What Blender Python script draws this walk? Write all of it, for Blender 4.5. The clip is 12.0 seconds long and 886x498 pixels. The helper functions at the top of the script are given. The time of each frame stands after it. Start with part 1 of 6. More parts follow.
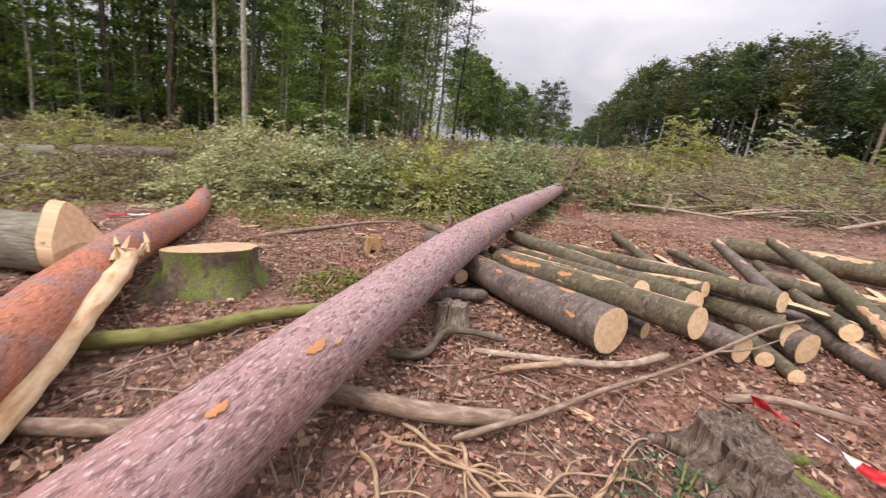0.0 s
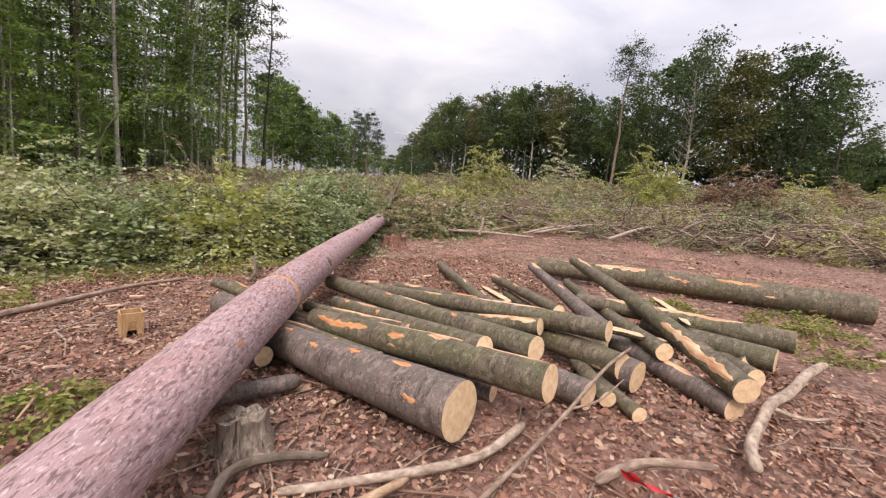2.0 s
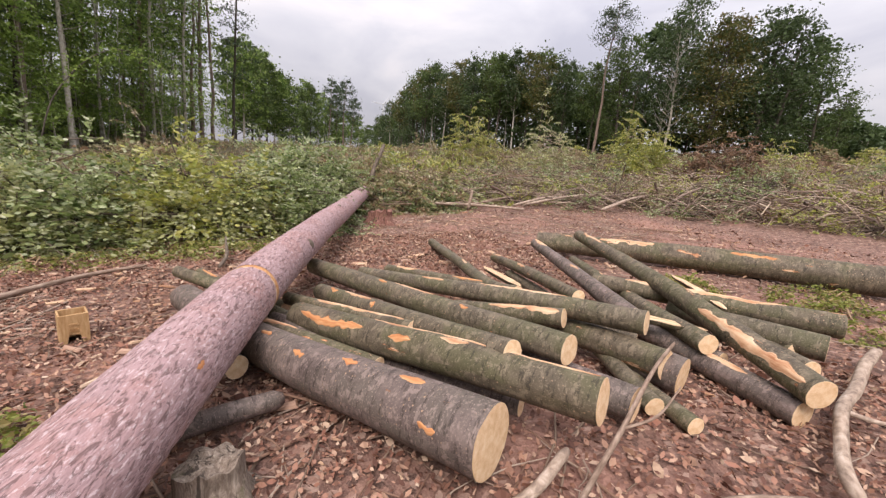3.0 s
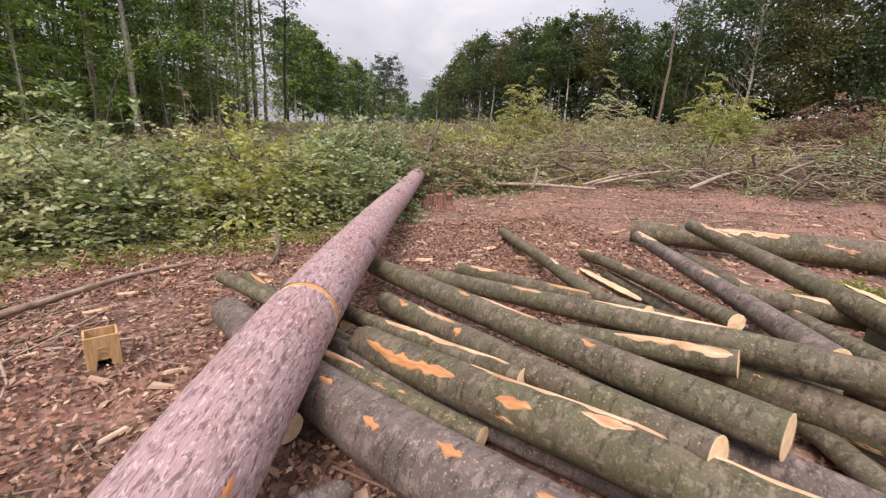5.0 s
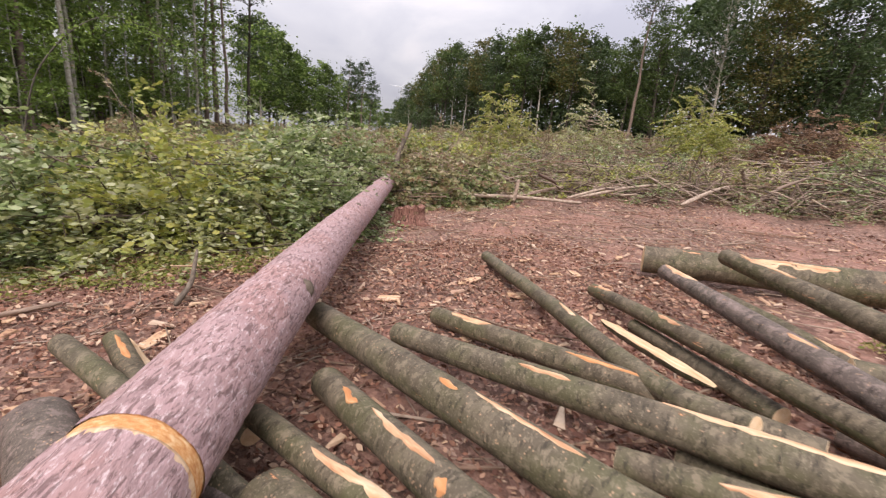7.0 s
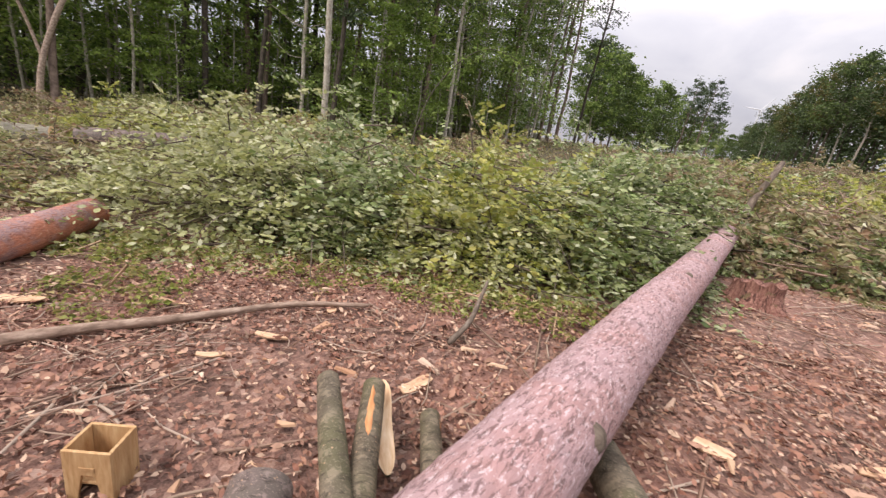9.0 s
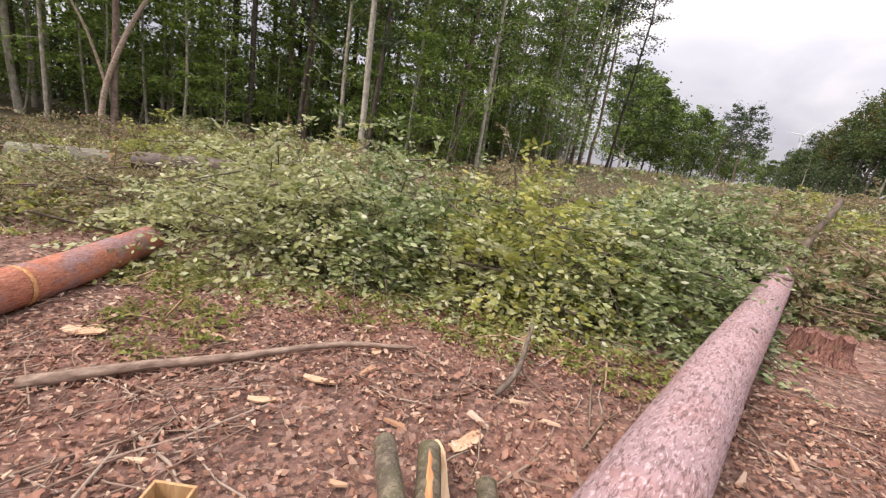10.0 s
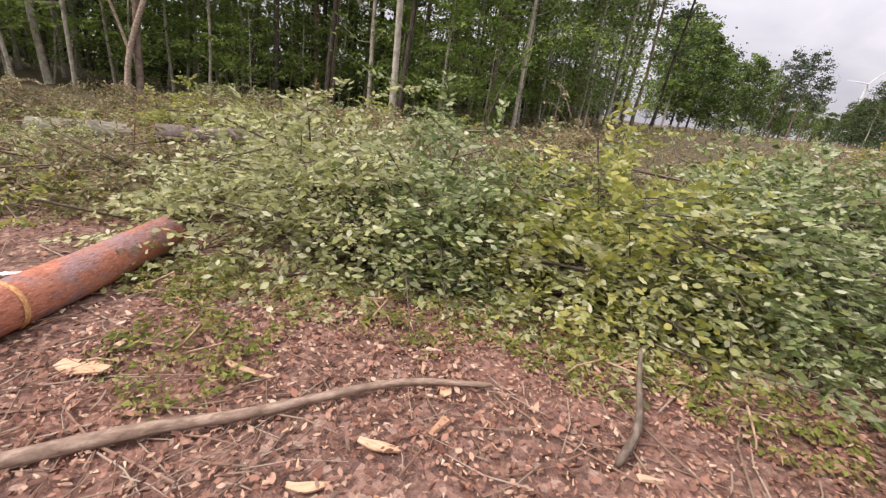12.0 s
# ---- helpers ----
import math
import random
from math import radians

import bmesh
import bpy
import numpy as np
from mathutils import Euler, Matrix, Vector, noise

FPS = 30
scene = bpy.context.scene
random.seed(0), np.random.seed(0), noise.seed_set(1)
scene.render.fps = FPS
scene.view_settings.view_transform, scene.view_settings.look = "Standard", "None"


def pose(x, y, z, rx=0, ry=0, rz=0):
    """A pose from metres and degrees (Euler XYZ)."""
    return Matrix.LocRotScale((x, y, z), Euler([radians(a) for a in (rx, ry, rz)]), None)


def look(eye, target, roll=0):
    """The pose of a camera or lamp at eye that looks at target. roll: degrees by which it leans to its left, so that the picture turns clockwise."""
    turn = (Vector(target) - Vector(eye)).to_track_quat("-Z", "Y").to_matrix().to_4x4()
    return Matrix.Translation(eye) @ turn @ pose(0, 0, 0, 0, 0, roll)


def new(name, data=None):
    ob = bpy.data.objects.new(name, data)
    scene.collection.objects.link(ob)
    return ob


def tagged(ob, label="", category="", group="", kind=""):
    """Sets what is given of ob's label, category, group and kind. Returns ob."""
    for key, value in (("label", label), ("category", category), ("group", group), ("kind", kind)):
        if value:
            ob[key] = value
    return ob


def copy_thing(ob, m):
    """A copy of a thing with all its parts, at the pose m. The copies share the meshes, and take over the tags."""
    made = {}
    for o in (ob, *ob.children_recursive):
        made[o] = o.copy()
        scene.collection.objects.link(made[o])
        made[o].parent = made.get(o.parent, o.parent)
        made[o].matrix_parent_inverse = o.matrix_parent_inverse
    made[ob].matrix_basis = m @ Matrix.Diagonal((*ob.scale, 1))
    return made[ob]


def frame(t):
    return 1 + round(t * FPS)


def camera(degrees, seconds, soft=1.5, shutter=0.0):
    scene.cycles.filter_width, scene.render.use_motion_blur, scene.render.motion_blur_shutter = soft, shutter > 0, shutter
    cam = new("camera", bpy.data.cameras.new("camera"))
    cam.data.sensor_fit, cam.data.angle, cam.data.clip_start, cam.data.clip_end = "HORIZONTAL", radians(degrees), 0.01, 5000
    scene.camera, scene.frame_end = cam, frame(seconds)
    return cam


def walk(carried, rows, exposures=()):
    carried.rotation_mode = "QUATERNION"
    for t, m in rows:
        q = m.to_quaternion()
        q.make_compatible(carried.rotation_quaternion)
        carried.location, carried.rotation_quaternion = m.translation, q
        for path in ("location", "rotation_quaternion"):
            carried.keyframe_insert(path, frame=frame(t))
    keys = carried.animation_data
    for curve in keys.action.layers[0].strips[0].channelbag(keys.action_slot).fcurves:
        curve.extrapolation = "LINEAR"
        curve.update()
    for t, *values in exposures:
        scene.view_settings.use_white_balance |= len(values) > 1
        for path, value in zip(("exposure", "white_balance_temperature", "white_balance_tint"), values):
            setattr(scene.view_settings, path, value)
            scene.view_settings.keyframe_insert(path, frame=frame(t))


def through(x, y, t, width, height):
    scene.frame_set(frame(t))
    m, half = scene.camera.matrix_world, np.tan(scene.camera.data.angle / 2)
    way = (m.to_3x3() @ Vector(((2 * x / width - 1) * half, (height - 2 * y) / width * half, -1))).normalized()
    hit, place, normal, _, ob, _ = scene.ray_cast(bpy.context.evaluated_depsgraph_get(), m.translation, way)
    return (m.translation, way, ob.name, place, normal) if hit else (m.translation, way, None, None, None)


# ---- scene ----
cam = camera(93.7, 12.0, soft=1.3, shutter=0.25)
# seconds, eye x y z in metres, turn rx ry rz in degrees
PATH = [
    (0, 0.903, 3.423, 1.496, 74.96, -7.18, 4.46),
    (0.5, 0.787, 3.501, 1.519, 76.91, -5.36, -5.87),
    (1, 0.808, 3.597, 1.531, 77.40, -5.73, -13.42),
    (1.5, 1.011, 3.959, 1.506, 80.24, -5.20, -19.95),
    (2, 1.094, 4.270, 1.577, 81.45, -5.95, -19.75),
    (2.5, 1.099, 4.577, 1.533, 81.31, -5.92, -20.21),
    (3, 1.120, 4.911, 1.538, 77.83, -5.26, -22.59),
    (3.5, 1.252, 5.158, 1.449, 72.42, -3.15, -19.37),
    (3.7, 1.298, 5.250, 1.457, 72.63, -3.80, -15.79),
    (5.3, 1.084, 6.026, 1.522, 75.32, -3.61, -16.48),
    (5.5, 1.140, 6.129, 1.514, 76.12, -3.61, -16.39),
    (6, 1.326, 6.437, 1.488, 75.60, -4.80, -16.92),
    (6.5, 1.423, 6.618, 1.452, 74.21, -5.36, -20.17),
    (6.7, 1.446, 6.800, 1.436, 75.73, -5.31, -21.62),
    (8.3, 1.439, 7.871, 1.487, 72.89, -7.37, 9.52),
    (8.5, 1.430, 8.005, 1.498, 72.94, -8.33, 15.23),
    (9, 1.331, 8.085, 1.557, 72.59, -9.23, 21.26),
    (9.5, 1.158, 8.107, 1.621, 74.11, -8.78, 25.36),
    (10, 1.087, 8.098, 1.706, 74.64, -9.85, 25.29),
    (10.5, 0.958, 8.171, 1.716, 75.21, -10.27, 27.10),
    (11, 0.667, 8.420, 1.704, 73.41, -7.57, 32.61),
    (11.5, 0.519, 8.604, 1.764, 69.35, -8.05, 29.23),
    (12, 0.302, 8.800, 1.690, 69.03, -8.36, 28.90),
]
walk(cam, [(t, pose(x, y, z, rx, ry, rz)) for t, x, y, z, rx, ry, rz in PATH], exposures=[(0.0, 0.23, 6750, 20), (6.7, 0.25, 6700, 20), (8.5, 0.36, 6750, 20), (12.0, 0.42, 6800, 22)])

# ---- sky and sun: bright broken overcast ----
SUN_EL, SUN_AZ = radians(50), radians(215)
world = bpy.data.worlds.new("overcast_sky")
scene.world = world
world.use_nodes = True
wn, wl = world.node_tree.nodes, world.node_tree.links
wn.clear()
w_out = wn.new("ShaderNodeOutputWorld")
w_bg = wn.new("ShaderNodeBackground")
w_sky = wn.new("ShaderNodeTexSky")
w_sky.sky_type = "NISHITA"
w_sky.sun_disc = False
w_sky.sun_elevation, w_sky.sun_rotation = SUN_EL, SUN_AZ
w_sky.air_density, w_sky.dust_density = 1.0, 2.0
w_dim = wn.new("ShaderNodeVectorMath")
w_dim.operation = "SCALE"
w_dim.inputs["Scale"].default_value = 0.1
wl.new(w_sky.outputs["Color"], w_dim.inputs[0])
w_co = wn.new("ShaderNodeTexCoord")
w_map = wn.new("ShaderNodeMapping")
w_map.inputs["Scale"].default_value = (1.0, 1.0, 2.6)
wl.new(w_co.outputs["Generated"], w_map.inputs["Vector"])
w_no = wn.new("ShaderNodeTexNoise")
w_no.inputs["Scale"].default_value = 2.3
w_no.inputs["Detail"].default_value = 7.0
w_no.inputs["Roughness"].default_value = 0.52
w_no.inputs["Distortion"].default_value = 0.5
wl.new(w_map.outputs["Vector"], w_no.inputs["Vector"])
w_ramp = wn.new("ShaderNodeValToRGB")
el = w_ramp.color_ramp.elements
el[0].position, el[0].color = 0.32, (0.52, 0.55, 0.62, 1)
el[1].position, el[1].color = 0.66, (0.85, 0.855, 0.86, 1)
e_mid = el.new(0.5)
e_mid.color = (0.68, 0.71, 0.75, 1)
wl.new(w_no.outputs["Fac"], w_ramp.inputs["Fac"])
w_mix = wn.new("ShaderNodeMix")
w_mix.data_type = "RGBA"
w_mix.inputs[0].default_value = 0.9
wl.new(w_dim.outputs[0], w_mix.inputs[6])
wl.new(w_ramp.outputs["Color"], w_mix.inputs[7])
# an overcast sky is brighter overhead than at the horizon
w_sep = wn.new("ShaderNodeSeparateXYZ")
wl.new(w_co.outputs["Generated"], w_sep.inputs[0])
w_up = wn.new("ShaderNodeMapRange")
w_up.inputs["From Min"].default_value, w_up.inputs["From Max"].default_value = 0.0, 1.0
w_up.inputs["To Min"].default_value, w_up.inputs["To Max"].default_value = 0.66, 2.4
wl.new(w_sep.outputs["Z"], w_up.inputs["Value"])
w_lum = wn.new("ShaderNodeVectorMath")
w_lum.operation = "SCALE"
wl.new(w_mix.outputs[2], w_lum.inputs[0])
wl.new(w_up.outputs["Result"], w_lum.inputs["Scale"])
wl.new(w_lum.outputs[0], w_bg.inputs["Color"])
w_bg.inputs["Strength"].default_value = 0.97
wl.new(w_bg.outputs["Background"], w_out.inputs["Surface"])

sun = bpy.data.lights.new("sun", "SUN")
sun.energy, sun.angle, sun.color = 2.7, radians(25), (1.0, 0.96, 0.9)
sun_ob = new("sun", sun)
sun_ob.matrix_world = look((math.sin(SUN_AZ) * 50 * math.cos(SUN_EL), math.cos(SUN_AZ) * 50 * math.cos(SUN_EL), 50 * math.sin(SUN_EL)), (0, 0, 0))

rng = np.random.default_rng(7)


# ---- materials ----
class Mat:
    """A node material with short calls for its nodes."""

    def __init__(self, name, rough=0.8):
        self.m = bpy.data.materials.new(name)
        self.m.use_nodes = True
        self.t = self.m.node_tree
        self.b = self.t.nodes["Principled BSDF"]
        self.b.inputs["Roughness"].default_value = rough
        self.b.inputs["Specular IOR Level"].default_value = 0.25
        self.co = self.t.nodes.new("ShaderNodeTexCoord")
        self.geo = self.t.nodes.new("ShaderNodeNewGeometry")
        self.info = self.t.nodes.new("ShaderNodeObjectInfo")

    def link(self, a, b):
        self.t.links.new(a, b)

    def coords(self, kind="Object", scale=(1, 1, 1), shift=False):
        n = self.t.nodes.new("ShaderNodeMapping")
        n.inputs["Scale"].default_value = scale
        self.link(self.co.outputs[kind], n.inputs["Vector"])
        if shift:
            c = self.t.nodes.new("ShaderNodeCombineXYZ")
            k = self.maths("MULTIPLY", self.info.outputs["Random"], 37.0)
            self.link(k, c.inputs[0])
            self.link(k, c.inputs[1])
            self.link(c.outputs[0], n.inputs["Location"])
        return n.outputs["Vector"]

    def noise(self, vec, scale, detail=4.0, rough=0.55, distort=0.0):
        n = self.t.nodes.new("ShaderNodeTexNoise")
        n.inputs["Scale"].default_value = scale
        n.inputs["Detail"].default_value = detail
        n.inputs["Roughness"].default_value = rough
        n.inputs["Distortion"].default_value = distort
        self.link(vec, n.inputs["Vector"])
        return n.outputs["Fac"]

    def cells(self, vec, scale, out="Color", feature="F1"):
        n = self.t.nodes.new("ShaderNodeTexVoronoi")
        n.feature = feature
        n.inputs["Scale"].default_value = scale
        self.link(vec, n.inputs["Vector"])
        return n.outputs[out]

    def ramp(self, fac, *stops, hard=False):
        n = self.t.nodes.new("ShaderNodeValToRGB")
        e = n.color_ramp.elements
        if hard:
            n.color_ramp.interpolation = "CONSTANT"
        while len(e) < len(stops):
            e.new(0.5)
        for s, (p, c) in zip(e, stops):
            s.position = p
            s.color = (*c, 1) if len(c) == 3 else c
        self.link(fac, n.inputs["Fac"])
        return n.outputs["Color"]

    def mask(self, fac, a, b):
        n = self.t.nodes.new("ShaderNodeMapRange")
        n.interpolation_type = "SMOOTHSTEP"
        n.inputs["From Min"].default_value, n.inputs["From Max"].default_value = a, b
        self.link(fac, n.inputs["Value"])
        return n.outputs["Result"]

    def maths(self, op, a, b):
        n = self.t.nodes.new("ShaderNodeMath")
        n.operation = op
        for i, v in enumerate((a, b)):
            if isinstance(v, (int, float)):
                n.inputs[i].default_value = v
            else:
                self.link(v, n.inputs[i])
        return n.outputs[0]

    def mix(self, fac, a, b, blend="MIX"):
        n = self.t.nodes.new("ShaderNodeMix")
        n.data_type = "RGBA"
        n.blend_type = blend
        for i, v in ((0, fac), (6, a), (7, b)):
            if isinstance(v, (int, float)):
                n.inputs[i].default_value = v
            elif isinstance(v, tuple):
                n.inputs[i].default_value = (*v, 1)
            else:
                self.link(v, n.inputs[i])
        return n.outputs[2]

    def bump(self, height, strength=0.5, distance=0.01):
        n = self.t.nodes.new("ShaderNodeBump")
        n.inputs["Strength"].default_value = strength
        n.inputs["Distance"].default_value = distance
        self.link(height, n.inputs["Height"])
        self.link(n.outputs["Normal"], self.b.inputs["Normal"])

    def color(self, c):
        self.link(c, self.b.inputs["Base Color"])
        return self


def ground_material():
    k = Mat("forest_floor", 0.9)
    v = k.coords()
    cell = k.cells(v, 24.0)
    sep = k.t.nodes.new("ShaderNodeSeparateColor")
    k.link(cell, sep.inputs[0])
    # darkest tones: soil, and shade in the gaps between leaves put into the colour
    leaf = k.ramp(sep.outputs[0], (0.0, (0.035, 0.017, 0.014)), (0.3, (0.10, 0.05, 0.038)), (0.6, (0.20, 0.105, 0.08)), (0.85, (0.31, 0.18, 0.135)), (1.0, (0.46, 0.33, 0.26)))
    fine = k.noise(v, 90.0, 3.0)
    leaf = k.mix(0.4, leaf, k.ramp(fine, (0.3, (0.08, 0.044, 0.034)), (0.7, (0.36, 0.235, 0.18))))
    dust = k.mask(k.noise(v, 0.55, 5.0, 0.6), 0.48, 0.62)
    col = k.mix(k.maths("MULTIPLY", dust, 0.55), leaf, k.ramp(k.noise(v, 40.0, 4.0), (0.3, (0.24, 0.12, 0.092)), (0.7, (0.42, 0.23, 0.175))))
    dark = k.mask(k.noise(v, 1.7, 4.0, 0.6), 0.5, 0.75)
    col = k.mix(k.maths("MULTIPLY", dark, 0.55), col, (0.075, 0.044, 0.033))
    # away from the cleared floor the litter turns to grass and old leaves
    dist = k.t.nodes.new("ShaderNodeVectorMath")
    dist.operation = "DISTANCE"
    k.link(k.co.outputs["Object"], dist.inputs[0])
    dist.inputs[1].default_value = (3.0, 8.0, 0.0)
    far = k.mask(dist.outputs["Value"], 9.0, 17.0)
    col = k.mix(far, col, k.ramp(k.noise(v, 2.0, 6.0, 0.7), (0.3, (0.045, 0.045, 0.022)), (0.55, (0.10, 0.08, 0.045)), (0.75, (0.19, 0.135, 0.09))))
    k.color(col)
    k.bump(k.mix(0.4, k.cells(v, 24.0, "Distance"), fine), 0.7, 0.02)
    return k.m


def litter_material(name, *cols, rough=0.8):
    k = Mat(name, rough)
    n = len(cols)
    c = k.ramp(k.geo.outputs["Random Per Island"], *[((i + 0.01) / n, c) for i, c in enumerate(cols)])
    g = k.noise(k.coords(), 60.0, 3.0)
    k.color(k.mix(0.35, c, k.mix(g, (0.12, 0.07, 0.05), c), "MIX"))
    return k.m


def leaf_material(name, *cols, through=0.4, gloss=0.35, rough=0.5):
    k = Mat(name, rough)
    n = len(cols)
    c = k.ramp(k.geo.outputs["Random Per Island"], *[((i + 0.01) / n, c) for i, c in enumerate(cols)])
    c = k.mix(0.3, c, k.mix(k.noise(k.coords(), 25.0, 2.0), (0.03, 0.05, 0.02), c))
    k.color(c)
    k.b.inputs["Specular IOR Level"].default_value = gloss
    tr = k.t.nodes.new("ShaderNodeBsdfTranslucent")
    k.link(c, tr.inputs["Color"])
    mx = k.t.nodes.new("ShaderNodeMixShader")
    mx.inputs[0].default_value = through
    k.link(k.b.outputs[0], mx.inputs[1])
    k.link(tr.outputs[0], mx.inputs[2])
    k.link(mx.outputs[0], k.t.nodes["Material Output"].inputs["Surface"])
    return k.m


def pine_bark_material(name, plate, groove, fleck, red, red_amount, butt=0.0):
    """Thin scaly bark: long overlapping flakes, short dark splits, pale flecks."""
    k = Mat(name, 0.85)
    v = k.coords("UV", (1.0, 0.33, 1.0), True)
    thin = k.coords("UV", (1.0, 0.24, 1.0), True)
    flake = k.cells(v, 46.0)
    sep = k.t.nodes.new("ShaderNodeSeparateColor")
    k.link(flake, sep.inputs[0])
    base = k.mix(sep.outputs[0], tuple(c * 0.82 for c in plate), tuple(min(1, c * 1.28) for c in plate))
    broad = k.noise(v, 4.0, 6.0, 0.65)
    base = k.mix(k.mask(broad, 0.35, 0.7), base, tuple(min(1, c * 1.2) for c in plate))
    base = k.mix(k.maths("MULTIPLY", k.mask(k.noise(k.coords("UV", (1, 1, 1), True), 2.6, 5.0, 0.6), 0.47, 0.64), red_amount), base, red)
    if butt:
        # the rusty younger bark towards the butt end
        xyz = k.t.nodes.new("ShaderNodeSeparateXYZ")
        k.link(k.co.outputs["UV"], xyz.inputs[0])
        near = k.maths("ADD", xyz.outputs["Y"], k.maths("MULTIPLY", k.noise(k.coords("UV"), 3.0, 4.0), 3.0))
        base = k.mix(k.maths("MULTIPLY", k.maths("SUBTRACT", 1.0, k.mask(near, 4.6, 7.4)), butt), base, red)
    base = k.mix(k.maths("MULTIPLY", k.mask(k.noise(v, 58.0, 4.0, 0.75), 0.53, 0.62), 0.8), base, fleck)
    split = k.noise(thin, 52.0, 4.0, 0.7, 0.9)
    crack = k.maths("SUBTRACT", 1.0, k.mask(split, 0.40, 0.49))
    k.color(k.mix(k.maths("MULTIPLY", crack, 0.7), base, groove))
    k.bump(k.mix(0.5, split, k.noise(v, 110.0, 4.0)), 0.9, 0.012)
    return k.m


def beech_bark_material(name, base, green, wound):
    """Smooth olive-grey bark: algae, dark scuffs, rows of pale warts, small fresh nicks."""
    k = Mat(name, 0.62)
    v = k.coords("UV", (1.0, 1.0, 1.0), True)
    long = k.coords("UV", (1.0, 0.22, 1.0), True)
    around = k.coords("UV", (0.3, 1.0, 1.0), True)
    c = k.ramp(k.noise(v, 5.0, 7.0, 0.7), (0.3, tuple(x * 0.45 for x in base)), (0.5, base), (0.7, tuple(x * 1.7 for x in base)))
    c = k.mix(k.maths("MULTIPLY", k.mask(k.noise(v, 2.3, 4.0, 0.6), 0.42, 0.60), 0.75), c, green)
    c = k.mix(k.maths("MULTIPLY", k.mask(k.noise(v, 16.0, 5.0, 0.7), 0.52, 0.60), 0.55), c, tuple(min(1, x * 2.2) for x in base))
    c = k.mix(k.maths("MULTIPLY", k.mask(k.noise(around, 30.0, 5.0, 0.75), 0.52, 0.62), 0.7), c, tuple(x * 0.25 for x in base))
    c = k.mix(k.maths("MULTIPLY", k.mask(k.noise(v, 90.0, 3.0, 0.7), 0.56, 0.66), 0.6), c, tuple(min(1, x * 2.6) for x in base))
    # warts, dense in some stretches
    dots = k.maths("SUBTRACT", 1.0, k.mask(k.cells(v, 38.0, "Distance"), 0.10, 0.22))
    dots = k.maths("MULTIPLY", dots, k.mask(k.noise(v, 3.1, 3.0), 0.48, 0.58))
    c = k.mix(k.maths("MULTIPLY", dots, 0.8), c, (0.46, 0.30, 0.19))
    torn_n = k.noise(long, 7.5, 9.0, 0.7, 0.35)
    torn = k.mask(torn_n, wound, wound + 0.008)
    wood = k.ramp(k.noise(long, 34.0, 4.0, 0.6), (0.36, (0.36, 0.14, 0.06)), (0.50, (0.54, 0.28, 0.14)), (0.62, (0.70, 0.50, 0.33)))
    c = k.mix(k.mask(torn_n, wound - 0.018, wound), c, (0.16, 0.075, 0.04))
    c = k.mix(torn, c, wood)
    k.color(c)
    k.bump(k.mix(0.5, k.noise(v, 45.0, 6.0, 0.7), k.noise(around, 30.0, 5.0, 0.75)), 0.7, 0.008)
    return k.m


def old_wood_material(name, a, b, c3):
    """Weathered fibrous stump wood with dark splits that run upwards."""
    k = Mat(name, 0.9)
    v = k.coords("Object", (1.0, 1.0, 0.16))
    n = k.noise(v, 42.0, 6.0, 0.75, 0.5)
    c = k.ramp(n, (0.34, a), (0.5, b), (0.66, c3))
    split = k.maths("SUBTRACT", 1.0, k.mask(k.noise(v, 17.0, 5.0, 0.7, 0.8), 0.40, 0.47))
    c = k.mix(k.maths("MULTIPLY", split, 0.85), c, tuple(x * 0.35 for x in a))
    c = k.mix(k.maths("MULTIPLY", k.mask(k.noise(k.coords(), 7.0, 5.0, 0.7), 0.55, 0.68), 0.6), c, (0.10, 0.105, 0.04))
    k.color(c)
    k.bump(k.mix(0.5, n, k.noise(v, 17.0, 5.0, 0.7, 0.8)), 1.0, 0.03)
    return k.m


def wood_end_material():
    k = Mat("sawn_end_grain", 0.75)
    v = k.coords("UV", (1, 1, 1))
    ln = k.t.nodes.new("ShaderNodeVectorMath")
    ln.operation = "LENGTH"
    k.link(v, ln.inputs[0])
    wob = k.maths("ADD", ln.outputs["Value"], k.maths("MULTIPLY", k.noise(v, 14.0, 3.0), 0.02))
    ring = k.maths("SINE", k.maths("MULTIPLY", wob, 900.0), 0.0)
    c = k.ramp(k.noise(v, 18.0, 5.0, 0.6), (0.3, (0.64, 0.40, 0.21)), (0.55, (0.80, 0.58, 0.36)), (0.75, (0.85, 0.69, 0.49)))
    c = k.mix(k.maths("MULTIPLY", k.mask(ring, 0.2, 1.0), 0.22), c, (0.46, 0.28, 0.13))
    # saw marks run straight over the face
    saw = k.noise(k.coords("UV", (1.0, 9.0, 1.0)), 22.0, 3.0, 0.6)
    c = k.mix(k.maths("MULTIPLY", k.mask(saw, 0.52, 0.7), 0.25), c, (0.85, 0.72, 0.5))
    k.color(c)
    k.bump(saw, 0.3, 0.004)
    return k.m


def wood_material(name, a, b, c3, grain=(1.0, 0.12, 1.0), scale=30.0, kind="UV", rough=0.75):
    k = Mat(name, rough)
    v = k.coords(kind, grain, True)
    n = k.noise(v, scale, 5.0, 0.65, 0.3)
    c = k.ramp(n, (0.3, a), (0.5, b), (0.7, c3))
    c = k.mix(k.maths("MULTIPLY", k.mask(k.noise(k.coords(kind, (1, 1, 1), True), 4.0, 4.0), 0.5, 0.7), 0.4), c, a)
    k.color(c)
    k.bump(n, 0.5, 0.005)
    return k.m


